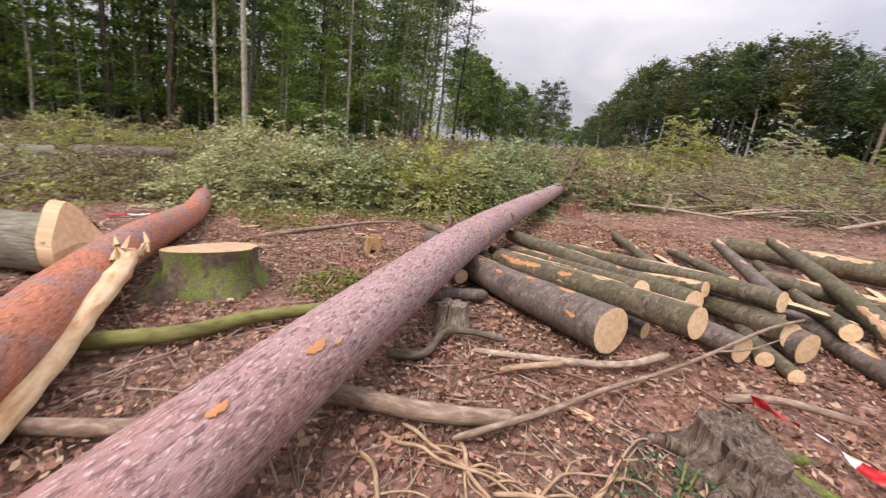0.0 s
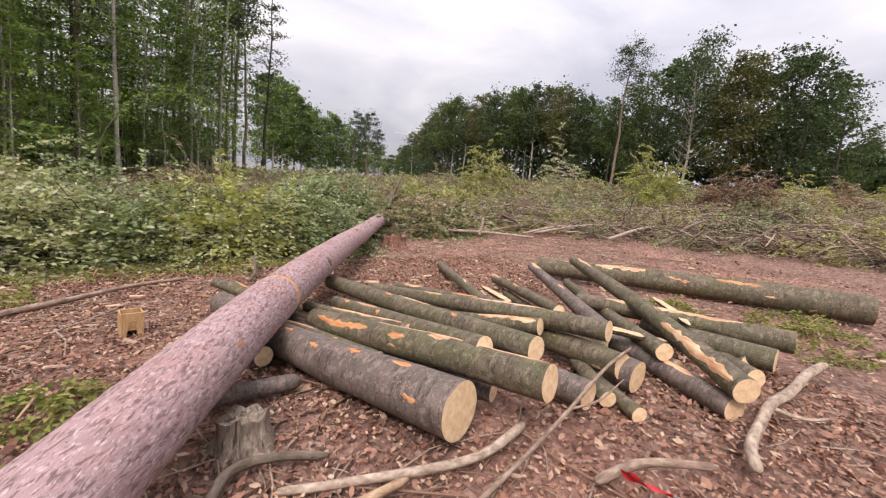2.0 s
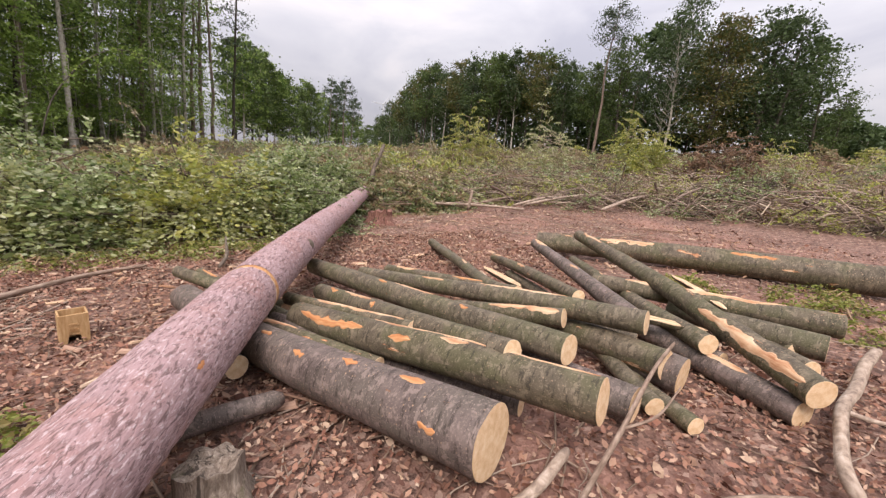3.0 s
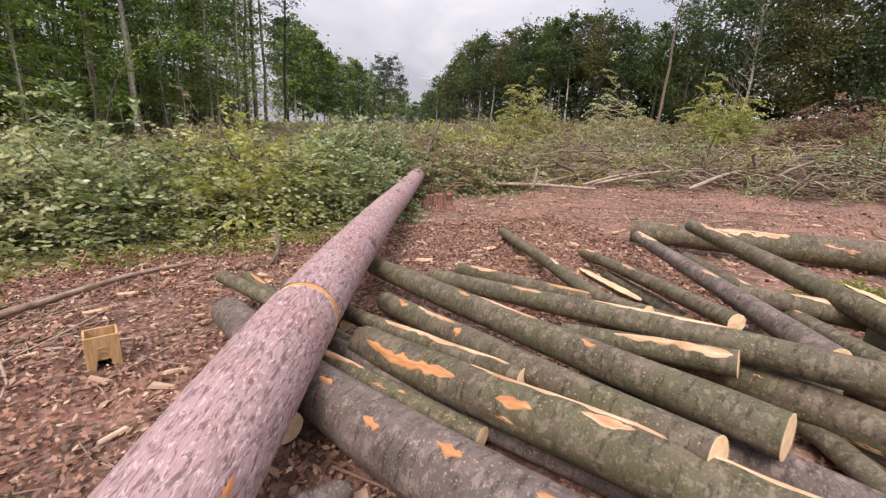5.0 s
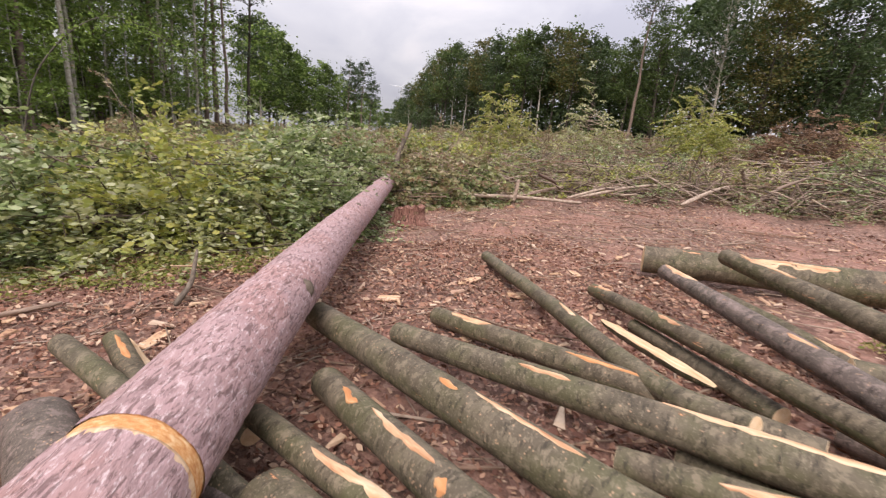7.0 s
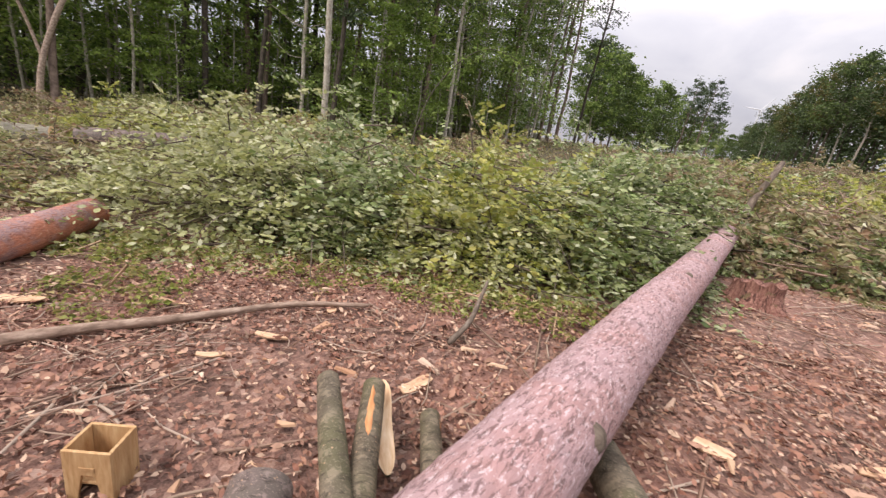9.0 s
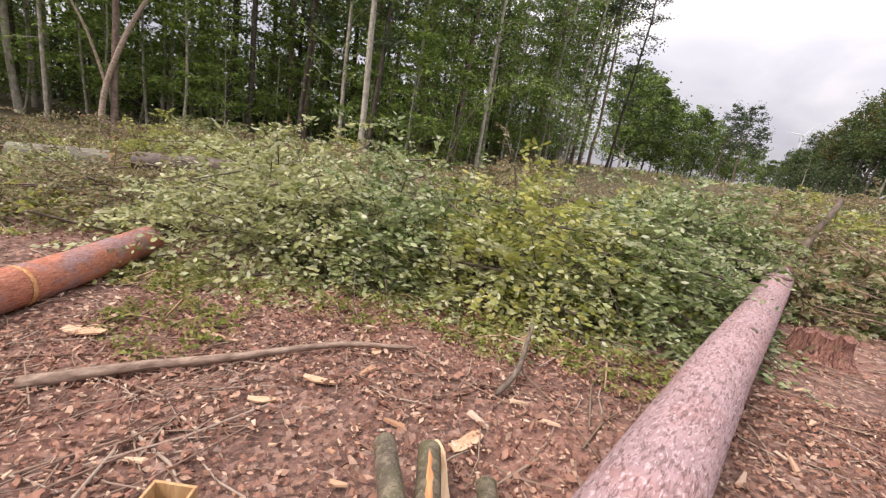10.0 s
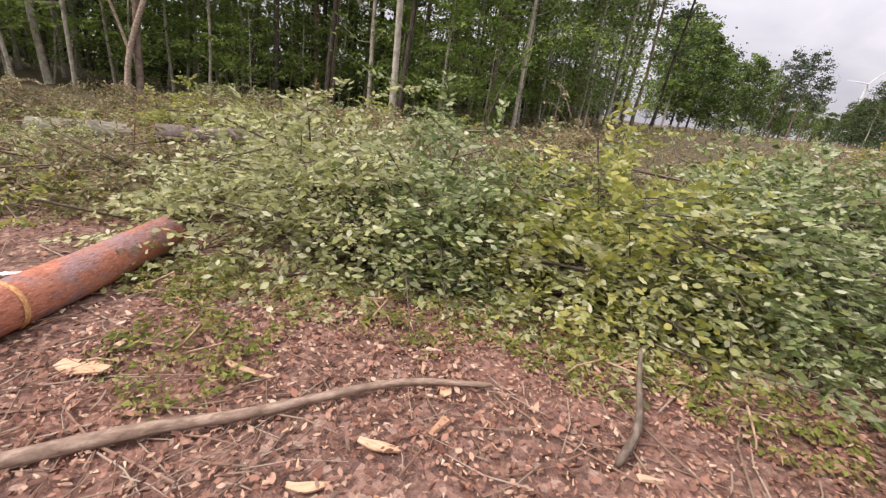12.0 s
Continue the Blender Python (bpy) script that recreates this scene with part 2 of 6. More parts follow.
def moss_wood_material():
    k = Mat("mossy_bark", 0.95)
    v = k.coords("Object")
    m = k.mask(k.noise(v, 4.0, 5.0, 0.65), 0.46, 0.60)
    bark = k.ramp(k.noise(v, 22.0, 5.0), (0.3, (0.07, 0.055, 0.04)), (0.7, (0.2, 0.15, 0.11)))
    moss = k.ramp(k.noise(v, 60.0, 4.0), (0.3, (0.07, 0.095, 0.025)), (0.7, (0.22, 0.26, 0.06)))
    k.color(k.mix(m, bark, moss))
    k.bump(k.noise(v, 70.0, 5.0, 0.7), 0.9, 0.012)
    return k.m


M_GROUND = ground_material()
# the darkest leaf tones double as painted shade between the leaves
M_LITTER = litter_material("fallen_leaf", (0.083, 0.035, 0.025), (0.283, 0.129, 0.087), (0.370, 0.197, 0.136), (0.152, 0.066, 0.045), (0.499, 0.319, 0.219), (0.324, 0.152, 0.104), (0.610, 0.445, 0.318), (0.192, 0.087, 0.058), (0.388, 0.214, 0.144), (0.121, 0.055, 0.040))
M_CHIPS = litter_material("fresh_wood_chip", (0.52, 0.33, 0.20), (0.64, 0.46, 0.31), (0.42, 0.22, 0.12), (0.70, 0.55, 0.41), (0.48, 0.31, 0.22))
M_TWIG = litter_material("dry_twig", (0.16, 0.11, 0.08), (0.30, 0.22, 0.16), (0.40, 0.32, 0.25), (0.22, 0.13, 0.09))
M_SLASH = litter_material("slash_stick", (0.05, 0.036, 0.03), (0.16, 0.11, 0.085), (0.40, 0.31, 0.25), (0.08, 0.055, 0.045), (0.26, 0.19, 0.15), (0.60, 0.48, 0.36), (0.11, 0.08, 0.06))
M_PINE = pine_bark_material("pine_bark", (0.335, 0.225, 0.225), (0.10, 0.058, 0.055), (0.58, 0.46, 0.46), (0.36, 0.17, 0.135), 0.35, 0.6)
M_REDPINE = pine_bark_material("red_pine_bark", (0.40, 0.155, 0.095), (0.22, 0.075, 0.05), (0.56, 0.31, 0.22), (0.26, 0.20, 0.21), 0.85)
M_BEECH = beech_bark_material("beech_bark", (0.115, 0.094, 0.066), (0.098, 0.094, 0.048), 0.675)
M_BEECH_TORN = beech_bark_material("torn_beech_bark", (0.112, 0.09, 0.062), (0.094, 0.091, 0.045), 0.635)
M_BEECH_GREY = beech_bark_material("grey_beech_bark", (0.135, 0.103, 0.09), (0.115, 0.096, 0.078), 0.69)
M_END = wood_end_material()
M_PEELED = wood_material("fresh_split_wood", (0.42, 0.22, 0.10), (0.62, 0.43, 0.26), (0.74, 0.58, 0.40))
M_ORANGE = wood_material("raw_inner_bark", (0.36, 0.13, 0.05), (0.52, 0.24, 0.10), (0.66, 0.42, 0.22))
M_TORN = wood_material("torn_log_wood", (0.34, 0.14, 0.065), (0.58, 0.36, 0.21), (0.74, 0.55, 0.38), (1.0, 0.16, 1.0), 24.0)
M_OFFCUT = wood_material("fresh_offcut_wood", (0.36, 0.20, 0.11), (0.54, 0.355, 0.22), (0.64, 0.47, 0.33), (0.3, 1.0, 1.0), 26.0, "Object")
M_RING = wood_material("shaved_ring_wood", (0.42, 0.15, 0.05), (0.58, 0.30, 0.12), (0.72, 0.52, 0.30), (1.0, 2.5, 1.0), 30.0)
M_DEAD = wood_material("dead_branch_bark", (0.12, 0.08, 0.055), (0.25, 0.175, 0.13), (0.42, 0.325, 0.25), (1.0, 0.3, 1.0), 26.0)
M_PALE_BRANCH = wood_material("pale_stripped_branch", (0.15, 0.105, 0.08), (0.36, 0.275, 0.21), (0.56, 0.46, 0.375), (1.0, 0.5, 1.0), 22.0)
M_DARK_BRANCH = wood_material("dark_branch_bark", (0.06, 0.045, 0.035), (0.13, 0.1, 0.075), (0.22, 0.18, 0.14), (1.0, 0.3, 1.0), 26.0)
M_YELLOW_TWIG = wood_material("ochre_twig_bark", (0.20, 0.12, 0.07), (0.37, 0.25, 0.155), (0.52, 0.38, 0.25), (1.0, 0.4, 1.0), 30.0)
M_OLD = old_wood_material("weathered_stump_wood", (0.06, 0.042, 0.032), (0.15, 0.108, 0.082), (0.30, 0.235, 0.185))
M_OLD_PALE = old_wood_material("pale_weathered_stump_wood", (0.12, 0.09, 0.07), (0.26, 0.205, 0.16), (0.44, 0.37, 0.30))
M_OLD_RED = old_wood_material("red_stump_wood", (0.09, 0.04, 0.03), (0.22, 0.105, 0.08), (0.40, 0.23, 0.175))
M_MOSS = moss_wood_material()
M_GREEN_BRANCH = wood_material("algae_green_bark", (0.085, 0.075, 0.03), (0.17, 0.165, 0.05), (0.24, 0.24, 0.09), (1.0, 0.3, 1.0), 16.0)
M_GREYLOG = wood_material("ridged_oak_bark", (0.07, 0.065, 0.05), (0.19, 0.175, 0.13), (0.32, 0.30, 0.23), (1.0, 0.10, 1.0), 40.0)
M_TRUNK = wood_material("pale_tree_bark", (0.19, 0.17, 0.135), (0.38, 0.345, 0.28), (0.55, 0.52, 0.45), (1.0, 0.5, 1.0), 9.0)
# dark bark, which also carries the shade on stems deep in the woods
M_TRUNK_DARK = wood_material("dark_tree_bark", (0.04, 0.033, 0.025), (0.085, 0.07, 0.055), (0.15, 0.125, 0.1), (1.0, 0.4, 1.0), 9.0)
M_TRUNK_PINE = wood_material("standing_pine_bark", (0.09, 0.065, 0.05), (0.19, 0.14, 0.11), (0.30, 0.225, 0.175), (1.0, 0.4, 1.0), 9.0)
M_BOX = wood_material("raw_plywood", (0.34, 0.19, 0.085), (0.46, 0.29, 0.14), (0.56, 0.39, 0.21), (1.0, 1.0, 0.15), 40.0, "Object")
# the palest tones paint highlights on the leaves, besides their pale undersides
M_LEAF_PALE = leaf_material("pale_green_leaf", (0.13, 0.15, 0.045), (0.46, 0.49, 0.20), (0.68, 0.68, 0.42), (0.20, 0.23, 0.07), (0.78, 0.77, 0.55), (0.34, 0.37, 0.11), (0.56, 0.56, 0.26), through=0.4, gloss=0.45, rough=0.42)
M_LEAF_DEEP = leaf_material("deep_green_leaf", (0.06, 0.09, 0.025), (0.16, 0.23, 0.065), (0.27, 0.35, 0.12), (0.58, 0.62, 0.36), (0.09, 0.135, 0.035), (0.70, 0.72, 0.50), (0.22, 0.29, 0.085), (0.40, 0.46, 0.20), through=0.4, gloss=0.45, rough=0.42)
M_LEAF_YELLOW = leaf_material("yellowing_leaf", (0.28, 0.31, 0.055), (0.46, 0.46, 0.10), (0.60, 0.55, 0.17), (0.17, 0.20, 0.045), (0.66, 0.64, 0.33), (0.37, 0.41, 0.10), through=0.4, gloss=0.4, rough=0.45)
M_LEAF_OLIVE = leaf_material("wilted_olive_leaf", (0.17, 0.18, 0.07), (0.33, 0.31, 0.14), (0.50, 0.43, 0.25), (0.11, 0.115, 0.045), (0.60, 0.49, 0.33), (0.27, 0.29, 0.11), (0.32, 0.20, 0.12), through=0.4)
M_LEAF_BROWN = leaf_material("dead_brown_leaf", (0.13, 0.07, 0.045), (0.26, 0.15, 0.09), (0.40, 0.25, 0.16), (0.20, 0.12, 0.08), through=0.25)
M_LEAF_WEED = leaf_material("fresh_weed_leaf", (0.16, 0.20, 0.035), (0.26, 0.30, 0.06), (0.38, 0.40, 0.10), (0.10, 0.13, 0.03), (0.42, 0.34, 0.14))
M_LEAF_FERN = leaf_material("dark_fern_leaf", (0.03, 0.07, 0.04), (0.06, 0.13, 0.07), (0.10, 0.19, 0.10))
M_LEAF_TREE = leaf_material("forest_leaf", (0.10, 0.165, 0.04), (0.17, 0.265, 0.06), (0.26, 0.37, 0.09), (0.38, 0.49, 0.13), (0.125, 0.20, 0.05), through=0.45)
M_LEAF_TREE_LIGHT = leaf_material("bright_forest_leaf", (0.185, 0.298, 0.056), (0.279, 0.403, 0.084), (0.371, 0.490, 0.112), (0.166, 0.245, 0.056), through=0.45)
# darker leaf tones: shade of the backlit wood and its depth, in the colour
M_LEAF_SHADED = leaf_material("shaded_forest_leaf", (0.045, 0.075, 0.028), (0.075, 0.115, 0.04), (0.11, 0.155, 0.055), (0.06, 0.095, 0.035), through=0.3)
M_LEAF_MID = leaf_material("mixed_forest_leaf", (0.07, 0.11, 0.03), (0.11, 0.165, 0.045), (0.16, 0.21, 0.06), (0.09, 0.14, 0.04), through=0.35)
M_LEAF_AUTUMN = leaf_material("turning_forest_leaf", (0.11, 0.125, 0.03), (0.17, 0.155, 0.045), (0.22, 0.165, 0.05), (0.09, 0.115, 0.035), through=0.35)
M_NEEDLE = leaf_material("pine_needle", (0.055, 0.085, 0.05), (0.08, 0.12, 0.065), (0.11, 0.155, 0.08), through=0.2)
M_TURBINE = wood_material("grey_turbine_paint", (0.60, 0.62, 0.65), (0.66, 0.68, 0.70), (0.70, 0.72, 0.74), (1, 1, 1), 0.2, "Object", 0.5)
M_TAPE_RED = wood_material("red_tape_plastic", (0.55, 0.02, 0.03), (0.66, 0.03, 0.04), (0.74, 0.07, 0.07), (1, 1, 1), 20.0, "Object", 0.35)
M_TAPE_WHITE = wood_material("white_tape_plastic", (0.66, 0.66, 0.72), (0.78, 0.78, 0.84), (0.86, 0.86, 0.9), (1, 1, 1), 20.0, "Object", 0.35)


# ---- mesh builders ----
def lattice(x, y, seed):
    """Smooth value noise on arrays, about -1 to 1."""
    xi, yi = np.floor(x), np.floor(y)
    fx, fy = x - xi, y - yi
    fx, fy = fx * fx * (3 - 2 * fx), fy * fy * (3 - 2 * fy)

    def h(a, b):
        s = np.sin(a * 127.1 + b * 311.7 + seed * 74.7) * 43758.5453
        return (s - np.floor(s)) * 2 - 1
    return (h(xi, yi) * (1 - fx) + h(xi + 1, yi) * fx) * (1 - fy) + (h(xi, yi + 1) * (1 - fx) + h(xi + 1, yi + 1) * fx) * fy


def ground_z(x, y):
    """Height of the forest floor: a slope that rises to +x, and gently away from the clearing."""
    x, y = np.asarray(x, float), np.asarray(y, float)
    d = np.hypot(x - 1.5, y - 5.0)
    rise = 0.06 * np.maximum(0, np.minimum(d, 45) - 12)
    z = 0.0595 * np.clip(x, -40, 70) - 0.0169 * np.clip(y, -40, 80) + rise
    return z + 0.025 * lattice(x * 1.1, y * 1.1, 1) + 0.012 * lattice(x * 3.7, y * 3.7, 2)


def mesh_from(name, V, F, uv=None, smooth=True):
    V, F = np.asarray(V, np.float32), np.asarray(F, np.int32)
    me = bpy.data.meshes.new(name)
    m, k = F.shape
    me.vertices.add(len(V))
    me.vertices.foreach_set("co", V.ravel())
    me.loops.add(m * k)
    me.loops.foreach_set("vertex_index", F.ravel())
    me.polygons.add(m)
    me.polygons.foreach_set("loop_start", np.arange(0, m * k, k, dtype=np.int32))
    me.polygons.foreach_set("use_smooth", np.full(m, smooth))
    if uv is not None:
        me.uv_layers.new(name="UVMap").data.foreach_set("uv", np.asarray(uv, np.float32).ravel())
    me.update(calc_edges=True)
    me.validate()
    return me


def part(name, me, material, parent=None, label="", kind=""):
    """One mesh object under a thing or a part, or at top level."""
    if not me.materials:
        me.materials.append(material)
    ob = new(name, me)
    if parent:
        ob.parent = parent
    return tagged(ob, label, kind=kind)


def thing(name, at, label, category, group="", kind=""):
    ob = new(name)
    ob.location = at
    ob.empty_display_size = 0.1
    bpy.context.view_layer.update()
    return tagged(ob, label, category, group, kind)


def smooth_path(pts, step):
    """Catmull-Rom through the points, resampled at about the step."""
    P = np.asarray(pts, float)
    if len(P) == 2:
        n = max(2, int(np.linalg.norm(P[1] - P[0]) / step) + 1)
        return P[0] + np.linspace(0, 1, n)[:, None] * (P[1] - P[0])
    Q = np.vstack([2 * P[0] - P[1], P, 2 * P[-1] - P[-2]])
    out = []
    for i in range(1, len(Q) - 2):
        n = max(2, int(np.linalg.norm(Q[i + 1] - Q[i]) / step) + 1)
        t = np.linspace(0, 1, n, endpoint=False)[:, None]
        a, b, c, d = Q[i - 1], Q[i], Q[i + 1], Q[i + 2]
        out.append(0.5 * (2 * b + (c - a) * t + (2 * a - 5 * b + 4 * c - d) * t ** 2 + (3 * b - a - 3 * c + d) * t ** 3))
    return np.vstack(out + [P[-1:]])


def tube(P, R, sides, rough=0.0, seed=0, freq=6.0):
    """Skin of a tube: vertices, quads, loop uvs (metres round, metres along)."""
    P, R = np.asarray(P, float), np.asarray(R, float)
    n = len(P)
    T = np.gradient(P, axis=0)
    T /= np.linalg.norm(T, axis=1)[:, None] + 1e-12
    up = np.array([0, 0, 1.0]) if abs(T[0, 2]) < 0.9 else np.array([1.0, 0, 0])
    A = np.cross(T, np.broadcast_to(up, T.shape))
    A /= np.linalg.norm(A, axis=1)[:, None] + 1e-12
    B = np.cross(T, A)
    L = np.concatenate([[0], np.cumsum(np.linalg.norm(np.diff(P, axis=0), axis=1))])
    a = np.linspace(0, 2 * math.pi, sides, endpoint=False)
    rr = np.repeat(R[:, None], sides, 1)
    if rough:
        lx = np.repeat(L[:, None], sides, 1)
        ca, sa = np.cos(a)[None] * 1.2, np.sin(a)[None] * 1.2
        rr = rr * (1 + rough * (lattice(lx * freq * 0.35 + ca, sa + ca * 0.7 + lx * 0 + 9, seed) + 0.5 * lattice(lx * freq + ca * 3, sa * 3 + 5 + lx * 0, seed + 3)))
    V = P[:, None] + rr[..., None] * (np.cos(a)[None, :, None] * A[:, None] + np.sin(a)[None, :, None] * B[:, None])
    i, j = np.meshgrid(np.arange(n - 1), np.arange(sides), indexing="ij")
    j2 = (j + 1) % sides
    F = np.stack([i * sides + j, i * sides + j2, (i + 1) * sides + j2, (i + 1) * sides + j], -1).reshape(-1, 4)
    rm = float(np.mean(R))
    du = 2 * math.pi * rm / sides
    uv = np.stack([np.stack([j * du, L[i]], -1), np.stack([(j + 1) * du, L[i]], -1), np.stack([(j + 1) * du, L[i + 1]], -1), np.stack([j * du, L[i + 1]], -1)], 2).reshape(-1, 2)
    return V.reshape(-1, 3), F, uv


def joined(pieces):
    """Several (V, F, uv) skins as one."""
    Vs, Fs, Us, o = [], [], [], 0
    for V, F, u in pieces:
        Vs.append(V)
        Fs.append(F + o)
        Us.append(u)
        o += len(V)
    return np.vstack(Vs), np.vstack(Fs), np.vstack(Us)


def cap(ring, bulge=0.0, seed=0):
    """End face over a ring of points: triangles, with uvs in metres from the heart."""
    c = ring.mean(0)
    n = len(ring)
    nrm = np.cross(ring[0] - c, ring[n // 4] - c)
    nrm /= np.linalg.norm(nrm)
    e1 = (ring[0] - c) / np.linalg.norm(ring[0] - c)
    e2 = np.cross(nrm, e1)
    rad = (0.97, 0.7, 0.4)
    V = [c[None] + nrm * bulge]
    for k in rad:
        V.append(c + (ring - c) * k + nrm * bulge * (1 - k * 0.6))
    V = np.vstack(V)
    F = []
    for j in range(n):
        j2 = (j + 1) % n
        for q in range(len(rad) - 1):
            a, b, c2, d = 1 + q * n + j, 1 + q * n + j2, 1 + (q + 1) * n + j2, 1 + (q + 1) * n + j
            F += [(a, b, c2), (a, c2, d)]
        F.append((1 + (len(rad) - 1) * n + j, 1 + (len(rad) - 1) * n + j2, 0))
    F = np.array(F)
    hx = 0.012 * math.sin(seed * 1.7)
    U = np.stack([(V - c) @ e1 + hx, (V - c) @ e2 - hx], 1)
    return V, F, U[F.ravel()]


LOG_SKIN = {}


def make_log(name, pts, r0, r1, bark, label, category="log", group="", sides=22, rough=0.05, seed=0, ends=(True, True), step=0.06, end_label="pale sawn end grain"):
    P = smooth_path(pts, step)
    n = len(P)
    R = np.linspace(r0, r1, n)
    base = P[n // 2].copy()
    base[2] = P[:, 2].min() - max(r0, r1)
    ob = thing(name, base, label, category, group)
    V, F, uv = tube(P - base, R, sides, rough, seed)
    part("bark", mesh_from("bark", V, F, uv), bark, ob)
    rings = V.reshape(n, sides, 3)
    LOG_SKIN[ob.name] = (rings, P - base)
    T0, T1 = P[0] - P[1], P[-1] - P[-2]
    for k, (ring, tdir, want) in enumerate(((rings[0], T0, ends[0]), (rings[-1], T1, ends[1]))):
        if not want:
            continue
        q = ring if np.dot(np.cross(ring[0] - ring.mean(0), ring[sides // 4] - ring.mean(0)), tdir) > 0 else ring[::-1]
        Vc, Fc, Uc = cap(q, 0.003, seed + k)
        # close the rim between the face and the bark
        o = len(Vc)
        Vc = np.vstack([Vc, q])
        Uc = list(Uc)
        rim = []
        for j in range(sides):
            j2 = (j + 1) % sides
            rim += [(o + j, o + j2, 1 + j2), (o + j, 1 + j2, 1 + j)]
        far = np.array([[max(r0, r1), 0.0]] * (len(rim) * 3))
        part("cut_end", mesh_from("cut_end", Vc, np.vstack([Fc, rim]), np.vstack([Uc, far]), smooth=False), M_END, ob, end_label)
    return ob


def make_branch(name, paths, material, label, sides=9, rough=0.12, seed=0, category="branch", group="", step=0.05):
    """A loose branch: one stem and side twigs, each (points, thick, thin)."""
    base = np.array(paths[0][0][0], float)
    ob = thing(name, base, label, category, group)
    for i, (pts, a, b) in enumerate(paths):
        P = smooth_path(pts, step)
        n = len(P)
        R = np.linspace(a, b, n)
        R[0] *= 0.7
        R[-1] *= 0.6
        P = np.vstack([P[0] + (P[0] - P[1]) * 0.2, P, P[-1] + (P[-1] - P[-2]) * 0.2])
        R = np.concatenate([[0.002], R, [0.002]])
        V, F, uv = tube(P - base, R, sides, rough, seed + i)
        part("stem" if i == 0 else "side_twig", mesh_from("stem", V, F, uv), material, ob)
    return ob


def leaf_cards(C, axis, normal, L, W, fold=0.25):
    """Folded diamond leaves: two triangles each."""
    n = len(C)
    axis = axis / (np.linalg.norm(axis, axis=1)[:, None] + 1e-9)
    side = np.cross(normal, axis)
    side /= np.linalg.norm(side, axis=1)[:, None] + 1e-9
    nn = np.cross(axis, side)
    L, W = np.broadcast_to(L, n)[:, None], np.broadcast_to(W, n)[:, None]
    V = np.stack([C - axis * L * 0.5, C + side * W * 0.5 + nn * W * fold, C + axis * L * 0.5 - nn * L * 0.12, C - side * W * 0.5 + nn * W * fold], 1).reshape(-1, 3)
    o = np.arange(n)[:, None] * 4
    F = np.stack([o + [0, 2, 1], o + [0, 3, 2]], 1).reshape(-1, 3)
    return V, F


def oval_leaves(C, axis, normal, L, W, curl=0.2):
    """Oval leaves of four triangles, curled at tip and sides."""
    n = len(C)
    axis = axis / (np.linalg.norm(axis, axis=1)[:, None] + 1e-9)
    side = np.cross(normal, axis)
    side /= np.linalg.norm(side, axis=1)[:, None] + 1e-9
    nn = np.cross(axis, side)
    L, W = L[:, None], W[:, None]
    V = np.stack([C - axis * L * 0.5, C - axis * L * 0.12 + side * W * 0.5 + nn * W * curl, C + axis * L * 0.22 + side * W * 0.4 + nn * W * curl, C + axis * L * 0.5 + nn * L * curl, C + axis * L * 0.22 - side * W * 0.4 + nn * W * curl, C - axis * L * 0.12 - side * W * 0.5 + nn * W * curl], 1).reshape(-1, 3)
    o = np.arange(n)[:, None] * 6
    F = np.stack([o + [0, 5, 1], o + [1, 5, 4], o + [1, 4, 2], o + [2, 4, 3]], 1).reshape(-1, 3)
    return V, F


def unit(n):
    v = rng.normal(size=(n, 3))
    return v / np.linalg.norm(v, axis=1)[:, None]


# ---- forest floor: one sheet to the horizon ----
def graded(lo, hi, step, reach):
    mid = np.arange(lo, hi + 1e-6, step)
    out, s = [], step
    v = hi
    while v < reach:
        s *= 1.18
        v += s
        out.append(v)
    neg, s, v = [], step, lo
    while v > -reach:
        s *= 1.18
        v -= s
        neg.append(v)
    return np.concatenate([neg[::-1], mid, out])


gx, gy = graded(-7, 13, 0.10, 900), graded(1.0, 18, 0.10, 900)
GX, GY = np.meshgrid(gx, gy, indexing="ij")
GZ = ground_z(GX, GY) - 0.012 + 0.012 * lattice(GX * 9, GY * 9, 5) * (np.hypot(GX - 2, GY - 8) < 14)
ni, nj = GX.shape
gi, gj = np.meshgrid(np.arange(ni - 1), np.arange(nj - 1), indexing="ij")
GF = np.stack([gi * nj + gj, (gi + 1) * nj + gj, (gi + 1) * nj + gj + 1, gi * nj + gj + 1], -1).reshape(-1, 4)
ground = part("ground", mesh_from("ground", np.stack([GX, GY, GZ], -1).reshape(-1, 3), GF), M_GROUND)
tagged(ground, "forest floor of reddish dead leaves and sawdust", "ground", kind="structure")


